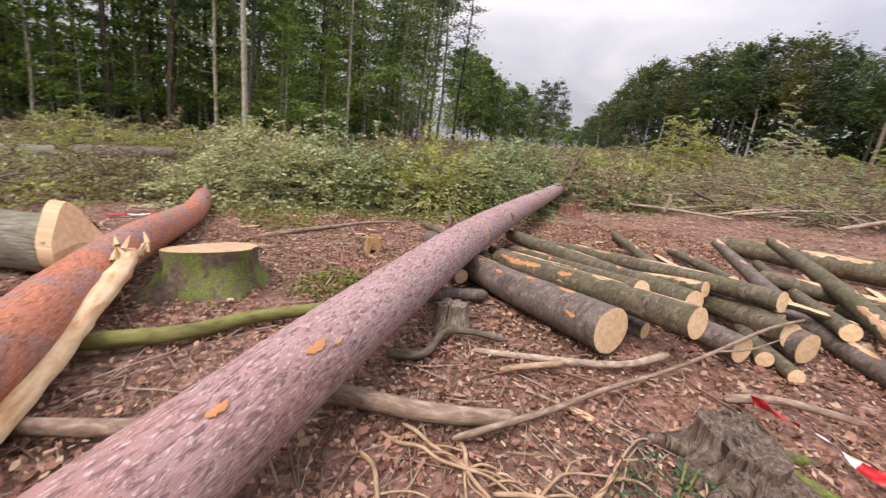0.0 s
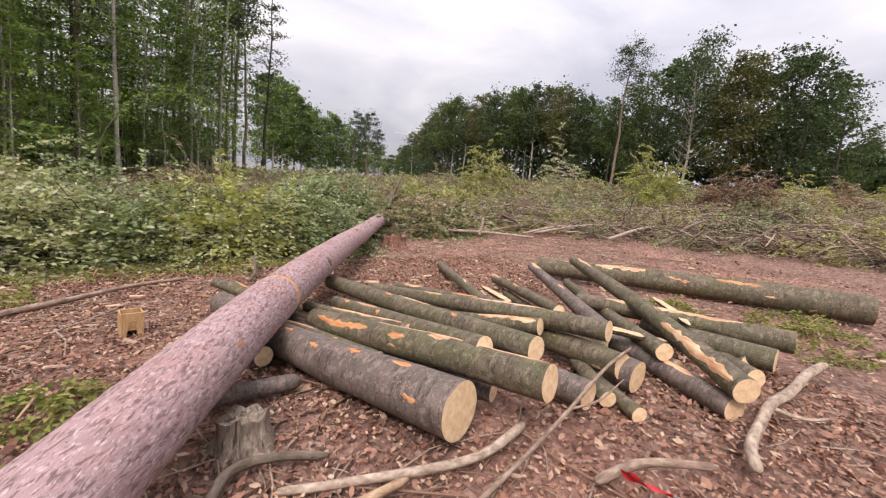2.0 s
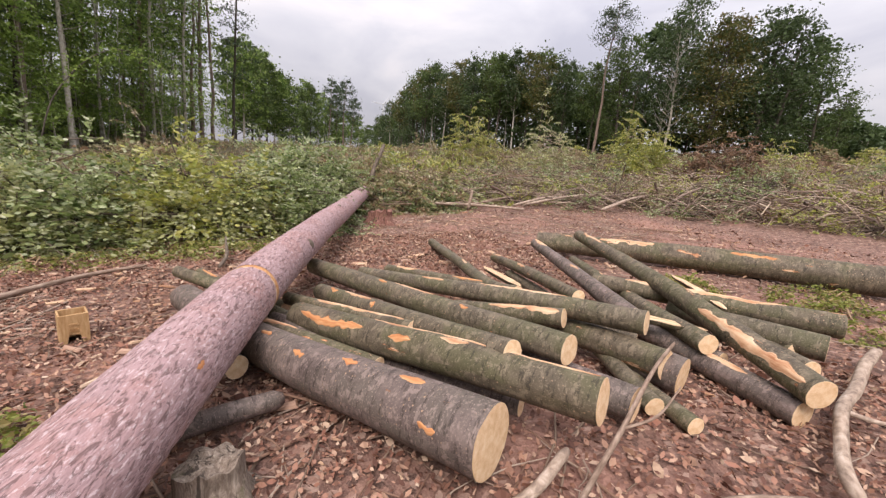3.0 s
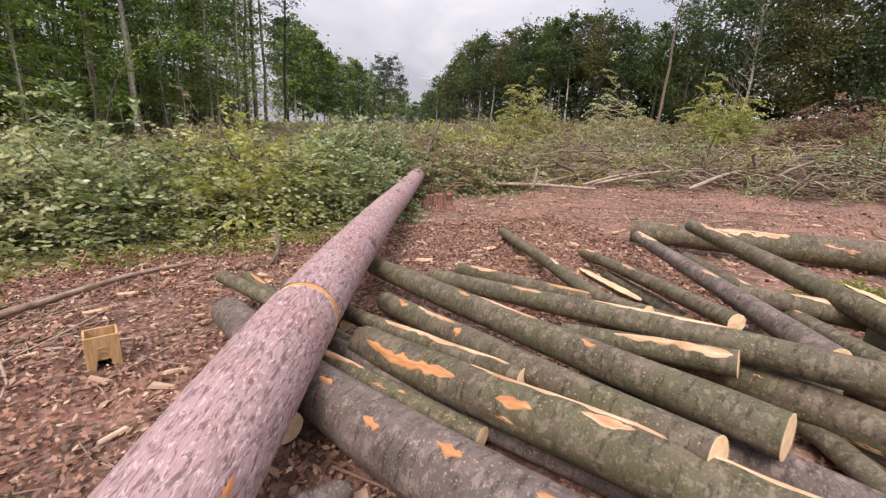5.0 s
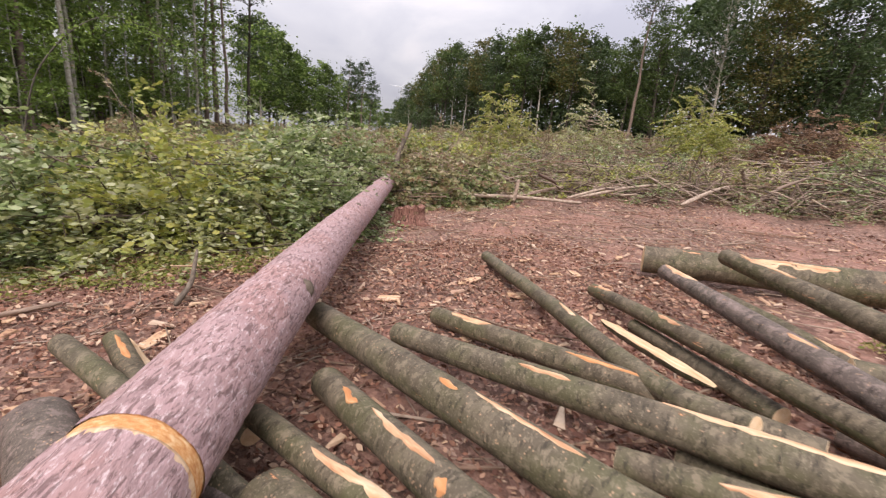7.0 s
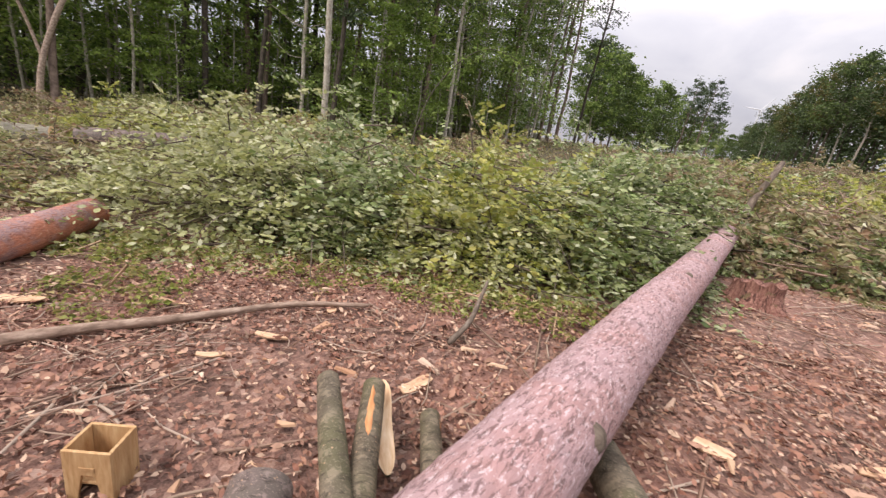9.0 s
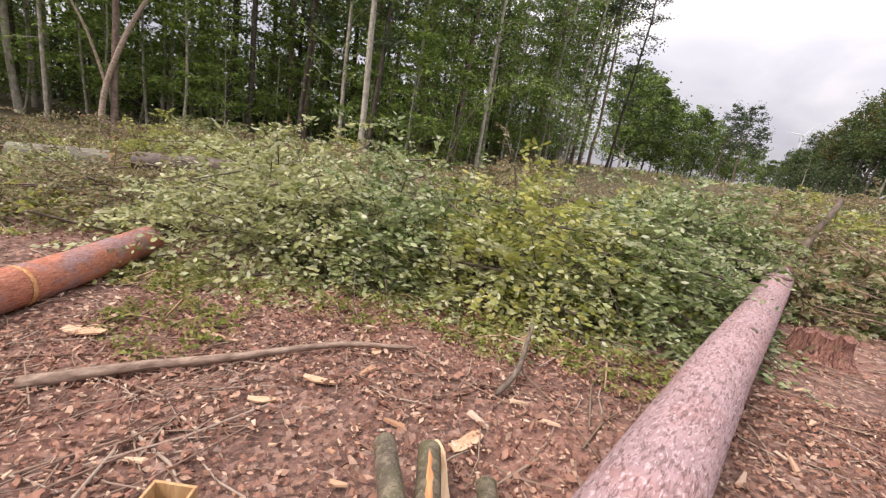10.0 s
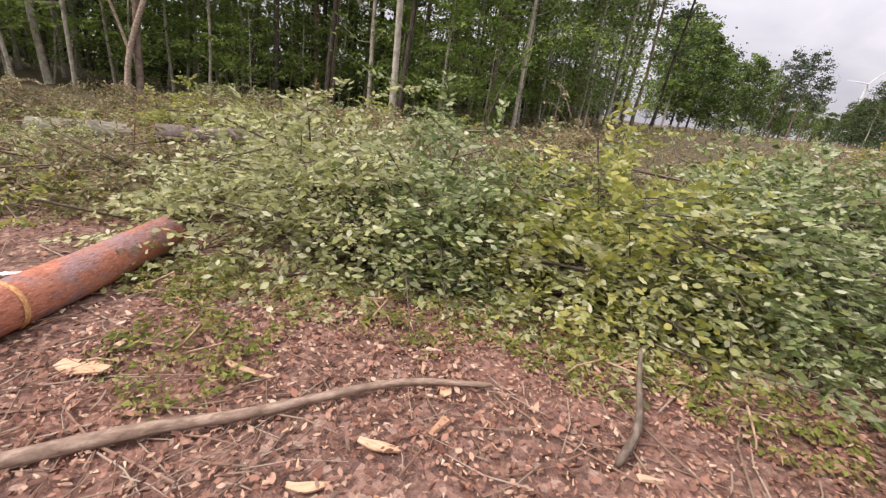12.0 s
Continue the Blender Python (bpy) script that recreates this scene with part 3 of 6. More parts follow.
# ---- the long felled pine across the clearing ----
def felled_pine():
    pts = [(-0.95, 0.2, 0.12), (-0.30, 3.0, 0.24), (0.29, 5.5, 0.35), (1.02, 8.3, 0.41), (1.84, 11.0, 0.42), (2.50, 13.0, 0.42), (3.36, 15.6, 0.45), (3.62, 16.4, 0.46)]
    P = smooth_path(pts, 0.022)
    n, sides = len(P), 72
    R = np.interp(P[:, 1], [0, 5.5, 8.1, 8.4, 13, 18], [0.225, 0.205, 0.212, 0.208, 0.19, 0.165])
    # the ring where a saw has been run round the stem
    ring_at = 8.28
    band = np.abs(P[:, 1] - ring_at)
    base = np.array([1.0, 8.3, 0.1])
    ob = thing("felled_pine_trunk", base, "long felled pine trunk with scaly purple-brown bark lying over smaller logs", "tree trunk")
    near, far = P[:, 1] < ring_at - 0.040, P[:, 1] > ring_at + 0.016
    for k, sel in enumerate((near, far)):
        V, F, uv = tube(P[sel] - base, R[sel], sides, 0.012, 3 + k)
        uv[:, 1] += 8.6 * k
        # flaky plates stand proud of the furrows
        cen = np.repeat(P[sel] - base, sides, 0)
        out = V - cen
        lift = np.array([noise.voronoi((p[0] * 34, p[1] * 15, p[2] * 34))[0][0] for p in V + base * 0.3])
        V = cen + out * (1 + 0.04 * (0.4 - np.clip(lift, 0, 0.7)))[:, None]
        part("bark", mesh_from("bark", V, F, uv), M_PINE, ob)
    mid = band <= 0.075
    V, F, uv = tube(P[mid] - base, R[mid] * 0.975, sides, 0.01, 8)
    part("saw_ring", mesh_from("saw_ring", V, F, uv), M_RING, ob, "orange ring of cut bark and bare wood")
    # bark rim of the near stem, cut square
    i0 = np.nonzero(near)[0][-1]
    V, F, uv = tube(np.stack([P[i0 - 1], P[i0], P[i0] + (P[i0] - P[i0 - 1]) * 0.5, P[i0] + (P[i0] - P[i0 - 1]) * 0.6]) - base, [R[i0] * 0.99, R[i0] * 1.0, R[i0] * 0.985, R[i0] * 0.93], sides)
    part("cut_rim", mesh_from("cut_rim", V, F, uv), M_PEELED, ob, "pale sawn rim")
    # knots and chainsaw scars
    for (ky, ang, size) in ((9.62, 0.45, 0.048), (12.2, 1.2, 0.03)):
        i = int(np.argmin(abs(P[:, 1] - ky)))
        t = P[i + 1] - P[i]
        t /= np.linalg.norm(t)
        rt = np.cross(t, (0, 0, 1.0))
        rt /= np.linalg.norm(rt)
        o = rt * math.cos(ang) + np.array([0, 0, 1.0]) * math.sin(ang)
        q = P[i] + o * R[i] * 0.9 - base
        V, F, uv = tube(np.stack([q, q + o * 0.02, q + o * 0.034, q + o * 0.036]), [size * 1.4, size, size * 0.7, 0.002], 10, 0.15, 4)
        part("knot", mesh_from("knot", V, F, uv), M_DARK_BRANCH, ob, "dark knot")
    for (ky, ang, ln, wd) in ((5.12, 0.95, 0.065, 0.026), (4.62, 1.15, 0.045, 0.018), (7.0, 0.55, 0.035, 0.015), (5.25, 0.75, 0.03, 0.012)):
        i = int(np.argmin(abs(P[:, 1] - ky)))
        t = P[i + 1] - P[i]
        t /= np.linalg.norm(t)
        rt = np.cross(t, (0, 0, 1.0))
        rt /= np.linalg.norm(rt)
        bm = bmesh.new()
        m = 30
        vs = []
        for a in range(m):
            f = 2 * math.pi * a / m
            u, w = math.cos(f) * ln * (1 + 0.2 * math.sin(3 * f) + 0.12 * math.sin(11 * f)), math.sin(f) * wd * (1 + 0.25 * math.cos(2 * f) + 0.25 * math.sin(7 * f + ky))
            an = ang + w / R[i]
            vs.append(bm.verts.new(Vector(P[i] + t * u + (rt * math.cos(an) + np.array([0, 0, 1.0]) * math.sin(an)) * R[i] * 1.035 - base)))
        c = bm.verts.new(Vector(P[i] + (rt * math.cos(ang) + np.array([0, 0, 1.0]) * math.sin(ang)) * R[i] * 1.045 - base))
        for a in range(m):
            bm.faces.new((vs[a], vs[(a + 1) % m], c))
        me = bpy.data.meshes.new("bark_scar")
        bm.to_mesh(me)
        bm.free()
        part("bark_scar", me, M_ORANGE, ob, "fresh orange scar in the bark")
    # broken stub that stands up from the crown end
    q = np.array([4.02, 17.2, 0.75]) - base
    V, F, uv = tube(smooth_path([q, q + (0.12, 0.35, 0.30), q + (0.40, 0.75, 0.78), q + (0.58, 1.10, 1.06)], 0.1), np.linspace(0.075, 0.05, len(smooth_path([q, q + (0.12, 0.35, 0.30), q + (0.40, 0.75, 0.78), q + (0.58, 1.10, 1.06)], 0.1))), 10, 0.1, 5)
    part("branch_stub", mesh_from("branch_stub", V, F, uv), M_DARK_BRANCH, ob, "dark broken branch with a pale cut tip")
    V2, F2, U2 = cap(V[-10:], 0.004)
    part("stub_tip", mesh_from("stub_tip", V2, F2, U2), M_END, ob, "pale cut tip")
    for ring, out in ((0, -1), (1, 1)):
        i = 0 if ring == 0 else n - 1
        j = 1 if ring == 0 else n - 2
        e = P[i] + (P[i] - P[j]) * 0.2
        V, F, uv = tube(np.stack([P[j], e]) - base, [R[i] * 0.97, R[i] * 0.97], 40)
        Vc, Fc, Uc = cap(V[-40:], 0.004)
        part("sawn_butt", mesh_from("sawn_butt", Vc, Fc, Uc, False), M_END, ob, "pale sawn end")
    return ob


felled_pine()

# ---- the stack of beech logs beside the pine ----
PILE = "beech logs in the low pile"
LOGS = [
    # centre line from the hidden end to the sawn end, radii, bark, label
    ([(0.45, 9.06, 0.11), (1.12, 7.88, 0.13), (2.10, 6.36, 0.27)], 0.118, 0.182, M_BEECH_GREY, "thickest beech log, smooth grey bark with orange nicks"),
    ([(1.38, 8.36, 0.15), (1.83, 7.58, 0.27), (2.20, 6.95, 0.38), (2.62, 6.24, 0.47)], 0.118, 0.118, M_BEECH_TORN, "bent beech log with a long strip of torn bark"),
    ([(1.66, 9.20, 0.07), (1.95, 8.23, 0.24), (2.40, 6.72, 0.51)], 0.085, 0.078, M_BEECH, "slim beech log with rows of pale warts"),
    ([(1.67, 10.0, 0.13), (2.32, 8.28, 0.29), (2.88, 6.80, 0.44)], 0.095, 0.10, M_BEECH, "long straight olive-barked beech log"),
    ([(0.62, 8.90, 0.09), (1.22, 8.10, 0.15), (1.80, 7.32, 0.19)], 0.062, 0.058, M_BEECH_TORN, "thin beech pole with peeled patches"),
    ([(1.20, 8.50, 0.08), (1.55, 7.95, 0.09), (2.52, 6.73, 0.16)], 0.075, 0.07, M_BEECH_GREY, "dark beech pole wedged low in the pile"),
    ([(1.32, 8.90, 0.12), (1.70, 8.20, 0.23), (2.08, 7.50, 0.35)], 0.06, 0.055, M_BEECH_TORN, "half peeled thin beech pole"),
    ([(2.70, 8.10, 0.26), (3.24, 7.30, 0.43)], 0.06, 0.076, M_BEECH_TORN, "short beech pole with a peeled end"),
    ([(2.16, 9.55, 0.16), (2.80, 8.40, 0.33), (3.25, 7.60, 0.45), (3.64, 6.90, 0.53)], 0.075, 0.09, M_BEECH, "long curved beech log"),
    ([(2.60, 9.98, 0.07), (2.94, 9.10, 0.20), (3.21, 8.40, 0.30), (3.45, 7.80, 0.36)], 0.07, 0.08, M_BEECH_TORN, "beech pole with an oval scar near its end"),
    ([(3.81, 11.55, 0.10), (3.46, 9.70, 0.25), (3.20, 8.40, 0.35), (3.24, 7.95, 0.42)], 0.068, 0.06, M_BEECH, "crooked beech pole resting over the others"),
    ([(4.20, 10.04, 0.21), (3.96, 8.85, 0.34), (3.72, 7.70, 0.44)], 0.06, 0.065, M_BEECH_TORN, "knotty beech pole with stubs"),
    ([(4.06, 9.37, 0.16), (3.85, 8.16, 0.22)], 0.055, 0.06, M_BEECH, "small mossy beech pole"),
    ([(4.60, 9.66, 0.51), (4.20, 8.30, 0.47), (3.88, 7.22, 0.42)], 0.06, 0.085, M_BEECH_GREY, "purple-grey pole with a slanted pale cut"),
    ([(5.30, 10.55, 0.36), (6.81, 9.15, 0.45), (8.16, 7.20, 0.58)], 0.15, 0.19, M_BEECH_TORN, "big beech trunk with a wide peeled patch behind the pile"),
    ([(5.38, 9.68, 0.63), (4.62, 7.60, 0.56), (4.06, 6.02, 0.42)], 0.075, 0.095, M_BEECH_TORN, "long olive beech pole on top with a split butt"),
    ([(5.10, 9.41, 0.33), (4.40, 7.64, 0.37), (4.09, 6.72, 0.40)], 0.06, 0.075, M_BEECH, "smooth straight beech pole in the pile"),
    ([(3.05, 8.10, 0.22), (3.42, 7.41, 0.27), (3.61, 6.67, 0.32)], 0.095, 0.105, M_BEECH_TORN, "stout beech log with an orange scar"),
    ([(3.30, 7.95, 0.18), (3.94, 7.20, 0.26)], 0.06, 0.066, M_BEECH, "short piece of beech in the pile"),
    ([(2.55, 7.65, 0.16), (2.98, 6.80, 0.21), (3.13, 6.46, 0.23)], 0.095, 0.108, M_BEECH_GREY, "blue-grey barked beech log under the bent one"),
    ([(4.05, 8.00, 0.22), (4.15, 7.22, 0.25), (4.19, 6.66, 0.27)], 0.075, 0.082, M_BEECH_GREY, "dark grey beech log in the pile"),
    ([(4.20, 7.50, 0.24), (4.14, 6.66, 0.24), (4.09, 6.09, 0.24)], 0.085, 0.092, M_BEECH_GREY, "dark charcoal-barked log low at the pile's edge"),
    ([(4.30, 8.15, 0.44), (4.94, 7.28, 0.47), (5.48, 6.56, 0.50)], 0.08, 0.105, M_BEECH_TORN, "beech log with a stripped flank"),
    ([(4.65, 7.50, 0.36), (4.93, 6.83, 0.38), (5.09, 6.46, 0.39)], 0.09, 0.105, M_BEECH, "mossy beech log end"),
    ([(5.05, 7.25, 0.27), (4.88, 6.77, 0.28), (4.73, 6.37, 0.29)], 0.075, 0.08, M_BEECH, "beech log with an orange sawn end"),
    ([(5.30, 7.50, 0.28), (5.12, 7.09, 0.29), (4.96, 6.59, 0.31)], 0.07, 0.075, M_BEECH_TORN, "beech log with ragged bark"),
    ([(3.55, 7.25, 0.20), (3.44, 6.86, 0.19), (3.33, 6.48, 0.17)], 0.055, 0.062, M_BEECH, "small beech pole end"),
    ([(3.58, 7.05, 0.16), (3.50, 6.74, 0.15), (3.42, 6.27, 0.16)], 0.05, 0.058, M_BEECH, "short mossy stick of beech"),
    ([(3.58, 7.00, 0.26), (3.72, 6.61, 0.25)], 0.125, 0.13, M_BEECH_GREY, "wide short round of beech with an orange face"),
    ([(0.62, 8.25, 0.03), (0.95, 7.72, 0.07)], 0.075, 0.08, M_BEECH_GREY, "short log end peeping from under the pine"),
    ([(0.30, 9.68, 0.18), (0.80, 9.05, 0.17), (1.35, 8.35, 0.10)], 0.058, 0.06, M_BEECH, "thin beech pole poking out beyond the pine"),
    ([(0.48, 9.86, 0.10), (0.84, 9.12, 0.13), (1.15, 8.60, 0.10)], 0.06, 0.06, M_BEECH_TORN, "scarred beech pole poking out beyond the pine"),
    ([(0.80, 9.95, -0.02), (1.05, 9.40, 0.0), (1.30, 8.90, 0.02)], 0.055, 0.055, M_BEECH_TORN, "beech stick with a slanted end beyond the pine"),
]


def torn_strip(ob, f0, f1, angle, half, material, seed):
    """A patch where the bark is torn off a log: ragged outline, along the stem and round it."""
    rings, axis = LOG_SKIN[ob.name]
    n, sides = rings.shape[:2]
    radius = float(np.linalg.norm(rings[n // 2] - axis[n // 2], axis=1).mean())
    m, q = max(10, int((f1 - f0) * n * 2)), 5
    u = np.linspace(f0, f1, m)
    e = np.sin(np.linspace(0, math.pi, m)) ** 0.45
    lo = e * (1 + 0.6 * lattice(np.arange(m) * 0.55, np.zeros(m), seed) + 0.2 * lattice(np.arange(m) * 1.7, np.zeros(m), seed + 2))
    hi = e * (1 + 0.6 * lattice(np.arange(m) * 0.55, np.ones(m) * 3, seed + 5) + 0.2 * lattice(np.arange(m) * 1.7, np.ones(m), seed + 7))
    drift = 0.5 * half * lattice(np.arange(m) * 0.16, np.zeros(m), seed + 9)
    w = np.linspace(-1, 1, q)[None]
    a = angle + (np.where(w < 0, w * lo[:, None], w * hi[:, None]) * half + drift[:, None]) / radius
    ii = np.clip(u * (n - 1), 0, n - 1.001)[:, None] + np.zeros((1, q))
    jj = (a / (2 * math.pi) * sides) % sides
    i0, j0 = ii.astype(int), jj.astype(int)
    fi, fj = (ii - i0)[..., None], (jj - j0)[..., None]
    j0, j1 = j0 % sides, (j0 + 1) % sides
    S = (rings[i0, j0] * (1 - fj) + rings[i0, j1] * fj) * (1 - fi) + (rings[i0 + 1, j0] * (1 - fj) + rings[i0 + 1, j1] * fj) * fi
    C = axis[i0] * (1 - fi) + axis[i0 + 1] * fi
    out = (S - C) / np.linalg.norm(S - C, axis=2)[..., None]
    S = S + out * np.where(np.abs(w) > 0.9, -0.002, 0.004)[..., None]
    g, h = np.meshgrid(np.arange(m - 1), np.arange(q - 1), indexing="ij")
    F = np.stack([g * q + h, g * q + h + 1, (g + 1) * q + h + 1, (g + 1) * q + h], -1).reshape(-1, 4)
    step = (f1 - f0) * np.linalg.norm(axis[-1] - axis[0]) / m
    uv = np.stack([np.broadcast_to(w * half, (m, q)).ravel(), np.repeat(np.arange(m) * step, q)], 1)[F.ravel()]
    part("torn_bark", mesh_from("torn_bark", S.reshape(-1, 3), F, uv), material, ob, "patch of bare torn wood")


CREAM, RUST = M_TORN, M_ORANGE
TORN = {0: ((0.30, 0.38, -1.1, 0.018, CREAM), (0.44, 0.48, -1.3, 0.022, RUST), (0.58, 0.615, -1.0, 0.022, RUST), (0.70, 0.74, -1.35, 0.026, RUST), (0.83, 0.88, -1.55, 0.03, RUST), (0.9, 0.935, -0.35, 0.02, RUST)),
        1: ((0.36, 0.99, -1.85, 0.026, CREAM), (0.06, 0.36, -0.75, 0.035, RUST), (0.46, 0.54, -0.7, 0.025, RUST), (0.62, 0.70, -1.5, 0.03, CREAM)),
        2: ((0.12, 0.20, -1.2, 0.022, RUST), (0.24, 0.42, -1.45, 0.02, CREAM), (0.44, 0.47, -0.9, 0.03, RUST)),
        3: ((0.40, 0.44, -1.3, 0.018, RUST), (0.46, 0.62, -1.7, 0.02, CREAM), (0.72, 0.75, -1.2, 0.02, RUST)),
        4: ((0.15, 0.6, -1.5, 0.03, CREAM),), 5: ((0.3, 0.5, -1.4, 0.025, RUST),), 6: ((0.3, 0.95, -1.6, 0.03, CREAM),),
        7: ((0.35, 0.98, -1.2, 0.045, CREAM),), 8: ((0.30, 0.40, -1.2, 0.02, CREAM), (0.52, 0.80, -1.75, 0.024, CREAM)),
        9: ((0.08, 0.24, -1.5, 0.05, CREAM), (0.5, 0.7, -1.2, 0.02, RUST)), 10: ((0.55, 0.62, -1.4, 0.02, CREAM),),
        11: ((0.04, 0.12, -1.5, 0.03, CREAM), (0.4, 0.5, -1.2, 0.02, CREAM)), 13: ((0.0, 0.16, -1.6, 0.05, CREAM), (0.5, 0.58, -1.3, 0.02, CREAM)),
        14: ((0.22, 0.40, -1.0, 0.09, CREAM), (0.62, 0.74, -0.9, 0.03, RUST)), 15: ((0.04, 0.2, -1.5, 0.03, CREAM), (0.72, 0.99, -0.6, 0.05, CREAM)),
        16: ((0.3, 0.6, -1.4, 0.025, CREAM),), 17: ((0.25, 0.5, -1.2, 0.035, RUST),), 21: ((0.5, 0.75, -1.3, 0.025, CREAM),),
        22: ((0.15, 0.8, -1.3, 0.04, CREAM),), 25: ((0.2, 0.7, -1.2, 0.03, CREAM),), 31: ((0.05, 0.3, -1.5, 0.02, RUST),)}
for i, (pts, r0, r1, bark, label) in enumerate(LOGS):
    log = make_log("beech_log", pts, r0, r1, bark, label, group=PILE, seed=i * 3 + 1, sides=28)
    for k, (f0, f1, angle, half, material) in enumerate(TORN.get(i, ())):
        torn_strip(log, f0, f1, angle, half, material, i * 5 + k)


def split_billet(pts, width, thick, label, seed):
    """A split piece: one flat pale face, a curved bark back."""
    P = smooth_path(pts, 0.05)
    base = P[0].copy()
    ob = thing("split_billet", base, label, "firewood")
    n = len(P)
    T = P[-1] - P[0]
    T /= np.linalg.norm(T)
    side = np.cross(T, (0, 0, 1.0))
    side /= np.linalg.norm(side)
    up = np.cross(side, T)
    prof_back = [(math.cos(a) * width, -abs(math.sin(a)) * thick) for a in np.linspace(0, math.pi, 9)]
    w = 1 - 0.75 * np.abs(np.linspace(-1, 1, n)) ** 5
    ring = np.array(prof_back)
    V = (P - base)[:, None] + ring[None, :, 0, None] * side * w[:, None, None] + ring[None, :, 1, None] * up * w[:, None, None]
    i, j = np.meshgrid(np.arange(n - 1), np.arange(8), indexing="ij")
    F = np.stack([i * 9 + j, i * 9 + j + 1, (i + 1) * 9 + j + 1, (i + 1) * 9 + j], -1).reshape(-1, 4)
    U = np.stack([V[..., 0].ravel()[F], V[..., 1].ravel()[F]], -1).reshape(-1, 2)
    part("bark_back", mesh_from("bark_back", V.reshape(-1, 3), F, U), M_BEECH, ob, "curved bark side")
    m = np.linspace(-1, 1, 5)
    V2 = (P - base)[:, None] + (m[None, :, None] * width * side) * w[:, None, None] + up * 0.003 + 0.004 * lattice(np.arange(n)[:, None] * 0.7 + m * 0, m[None] * 2 + np.zeros((n, 1)), seed)[..., None] * up
    i, j = np.meshgrid(np.arange(n - 1), np.arange(4), indexing="ij")
    F2 = np.stack([i * 5 + j, (i + 1) * 5 + j, (i + 1) * 5 + j + 1, i * 5 + j + 1], -1).reshape(-1, 4)
    L = np.linspace(0, np.linalg.norm(P[-1] - P[0]), n)
    U2 = np.stack([np.broadcast_to(m * width, (n, 5)).ravel()[F2], np.repeat(L, 5)[F2]], -1).reshape(-1, 2)
    part("split_face", mesh_from("split_face", V2.reshape(-1, 3), F2, U2), M_PEELED, ob, "pale freshly split face")
    return ob


split_billet([(0.46, 10.02, 0.04), (0.62, 9.72, 0.03), (0.80, 9.45, 0.02)], 0.05, 0.05, "pale split billet leaning beyond the pine", 2)
split_billet([(3.60, 9.25, 0.30), (3.55, 8.75, 0.33), (3.50, 8.30, 0.36)], 0.05, 0.05, "pale split billet among the poles", 5)
split_billet([(3.62, 7.60, 0.42), (3.95, 7.20, 0.44), (4.25, 6.85, 0.44)], 0.06, 0.05, "wide split beech slab in the pile", 7)
split_billet([(5.35, 8.05, 0.50), (5.05, 7.50, 0.51), (4.75, 7.05, 0.51)], 0.045, 0.04, "narrow split slab with orange inner bark", 9)


# ---- the red pine with the torn stem, and the stumps ----
def red_pine():
    ob = make_log("red_pine_trunk", [(-0.70, 3.5, 0.20), (-1.46, 5.20, 0.10), (-1.86, 5.98, 0.07), (-2.52, 7.44, 0.03), (-3.46, 9.68, -0.18), (-4.30, 11.3, -0.22)], 0.225, 0.175, M_REDPINE, "felled pine trunk with flaky orange-red bark and a torn flank", "tree trunk", sides=40, rough=0.03, seed=21, step=0.05)
    base = np.array(ob.location)
    # the long splinter torn from the butt
    P = smooth_path([(-0.75, 4.1, 0.02), (-1.17, 5.06, 0.0), (-1.48, 5.72, 0.06), (-1.72, 6.30, 0.15), (-1.90, 6.68, 0.22)], 0.05)
    n = len(P)
    T = np.gradient(P, axis=0)
    T /= np.linalg.norm(T, axis=1)[:, None]
    s = np.cross(T, (0, 0, 1.0))
    s /= np.linalg.norm(s, axis=1)[:, None]
    w = np.interp(np.linspace(0, 1, n), [0, 0.5, 0.85, 1], [0.10, 0.09, 0.095, 0.05])
    prof = [(-1, 0.15), (-0.5, 0.55), (0.1, 0.62), (0.7, 0.35), (1, -0.1), (0.5, -0.7), (-0.4, -0.75), (-1, -0.3)]
    up = np.cross(s, T)
    jag = 1 + 0.10 * lattice(np.arange(n) * 0.35, np.zeros(n), 3)[:, None]
    V = P[:, None] - base + np.array([p[0] for p in prof])[None, :, None] * (w[:, None] * jag)[..., None] * s[:, None] + np.array([p[1] for p in prof])[None, :, None] * w[:, None, None] * up[:, None]
    m = len(prof)
    i, j = np.meshgrid(np.arange(n - 1), np.arange(m), indexing="ij")
    j2 = (j + 1) % m
    F = np.stack([i * m + j, i * m + j2, (i + 1) * m + j2, (i + 1) * m + j], -1).reshape(-1, 4)
    L = np.linspace(0, 3.2, n)
    U = np.stack([np.stack([j * 0.03, L[i]], -1), np.stack([(j + 1) * 0.03, L[i]], -1), np.stack([(j + 1) * 0.03, L[i + 1]], -1), np.stack([j * 0.03, L[i + 1]], -1)], 2).reshape(-1, 2)
    part("torn_splinter", mesh_from("torn_splinter", V.reshape(-1, 3), F, U), M_PEELED, ob, "long pale torn splinter")
    # saw cut round the stem
    ring = smooth_path([(-3.452, 9.662, -0.178), (-3.468, 9.698, -0.182)], 0.01)
    V, F, uv = tube(ring - base, np.full(len(ring), 0.191), 40, 0.01, 2)
    part("saw_ring", mesh_from("saw_ring", V, F, uv), M_RING, ob, "orange saw cut round the stem")
    for k in range(16):
        q = np.array([-1.86, 6.60, 0.20]) + rng.normal(size=3) * (0.10, 0.14, 0.05) - base
        d = np.array([-0.3, 0.5, 0.6]) + rng.normal(size=3) * 0.4
        d /= np.linalg.norm(d)
        V, F, uv = tube(np.stack([q, q + d * 0.06, q + d * 0.13]), [0.024, 0.017, 0.004], 6, 0.3, k)
        part("splinter", mesh_from("splinter", V, F, uv, False), M_PEELED, ob, "ragged pale splinter")
    return ob


red_pine()


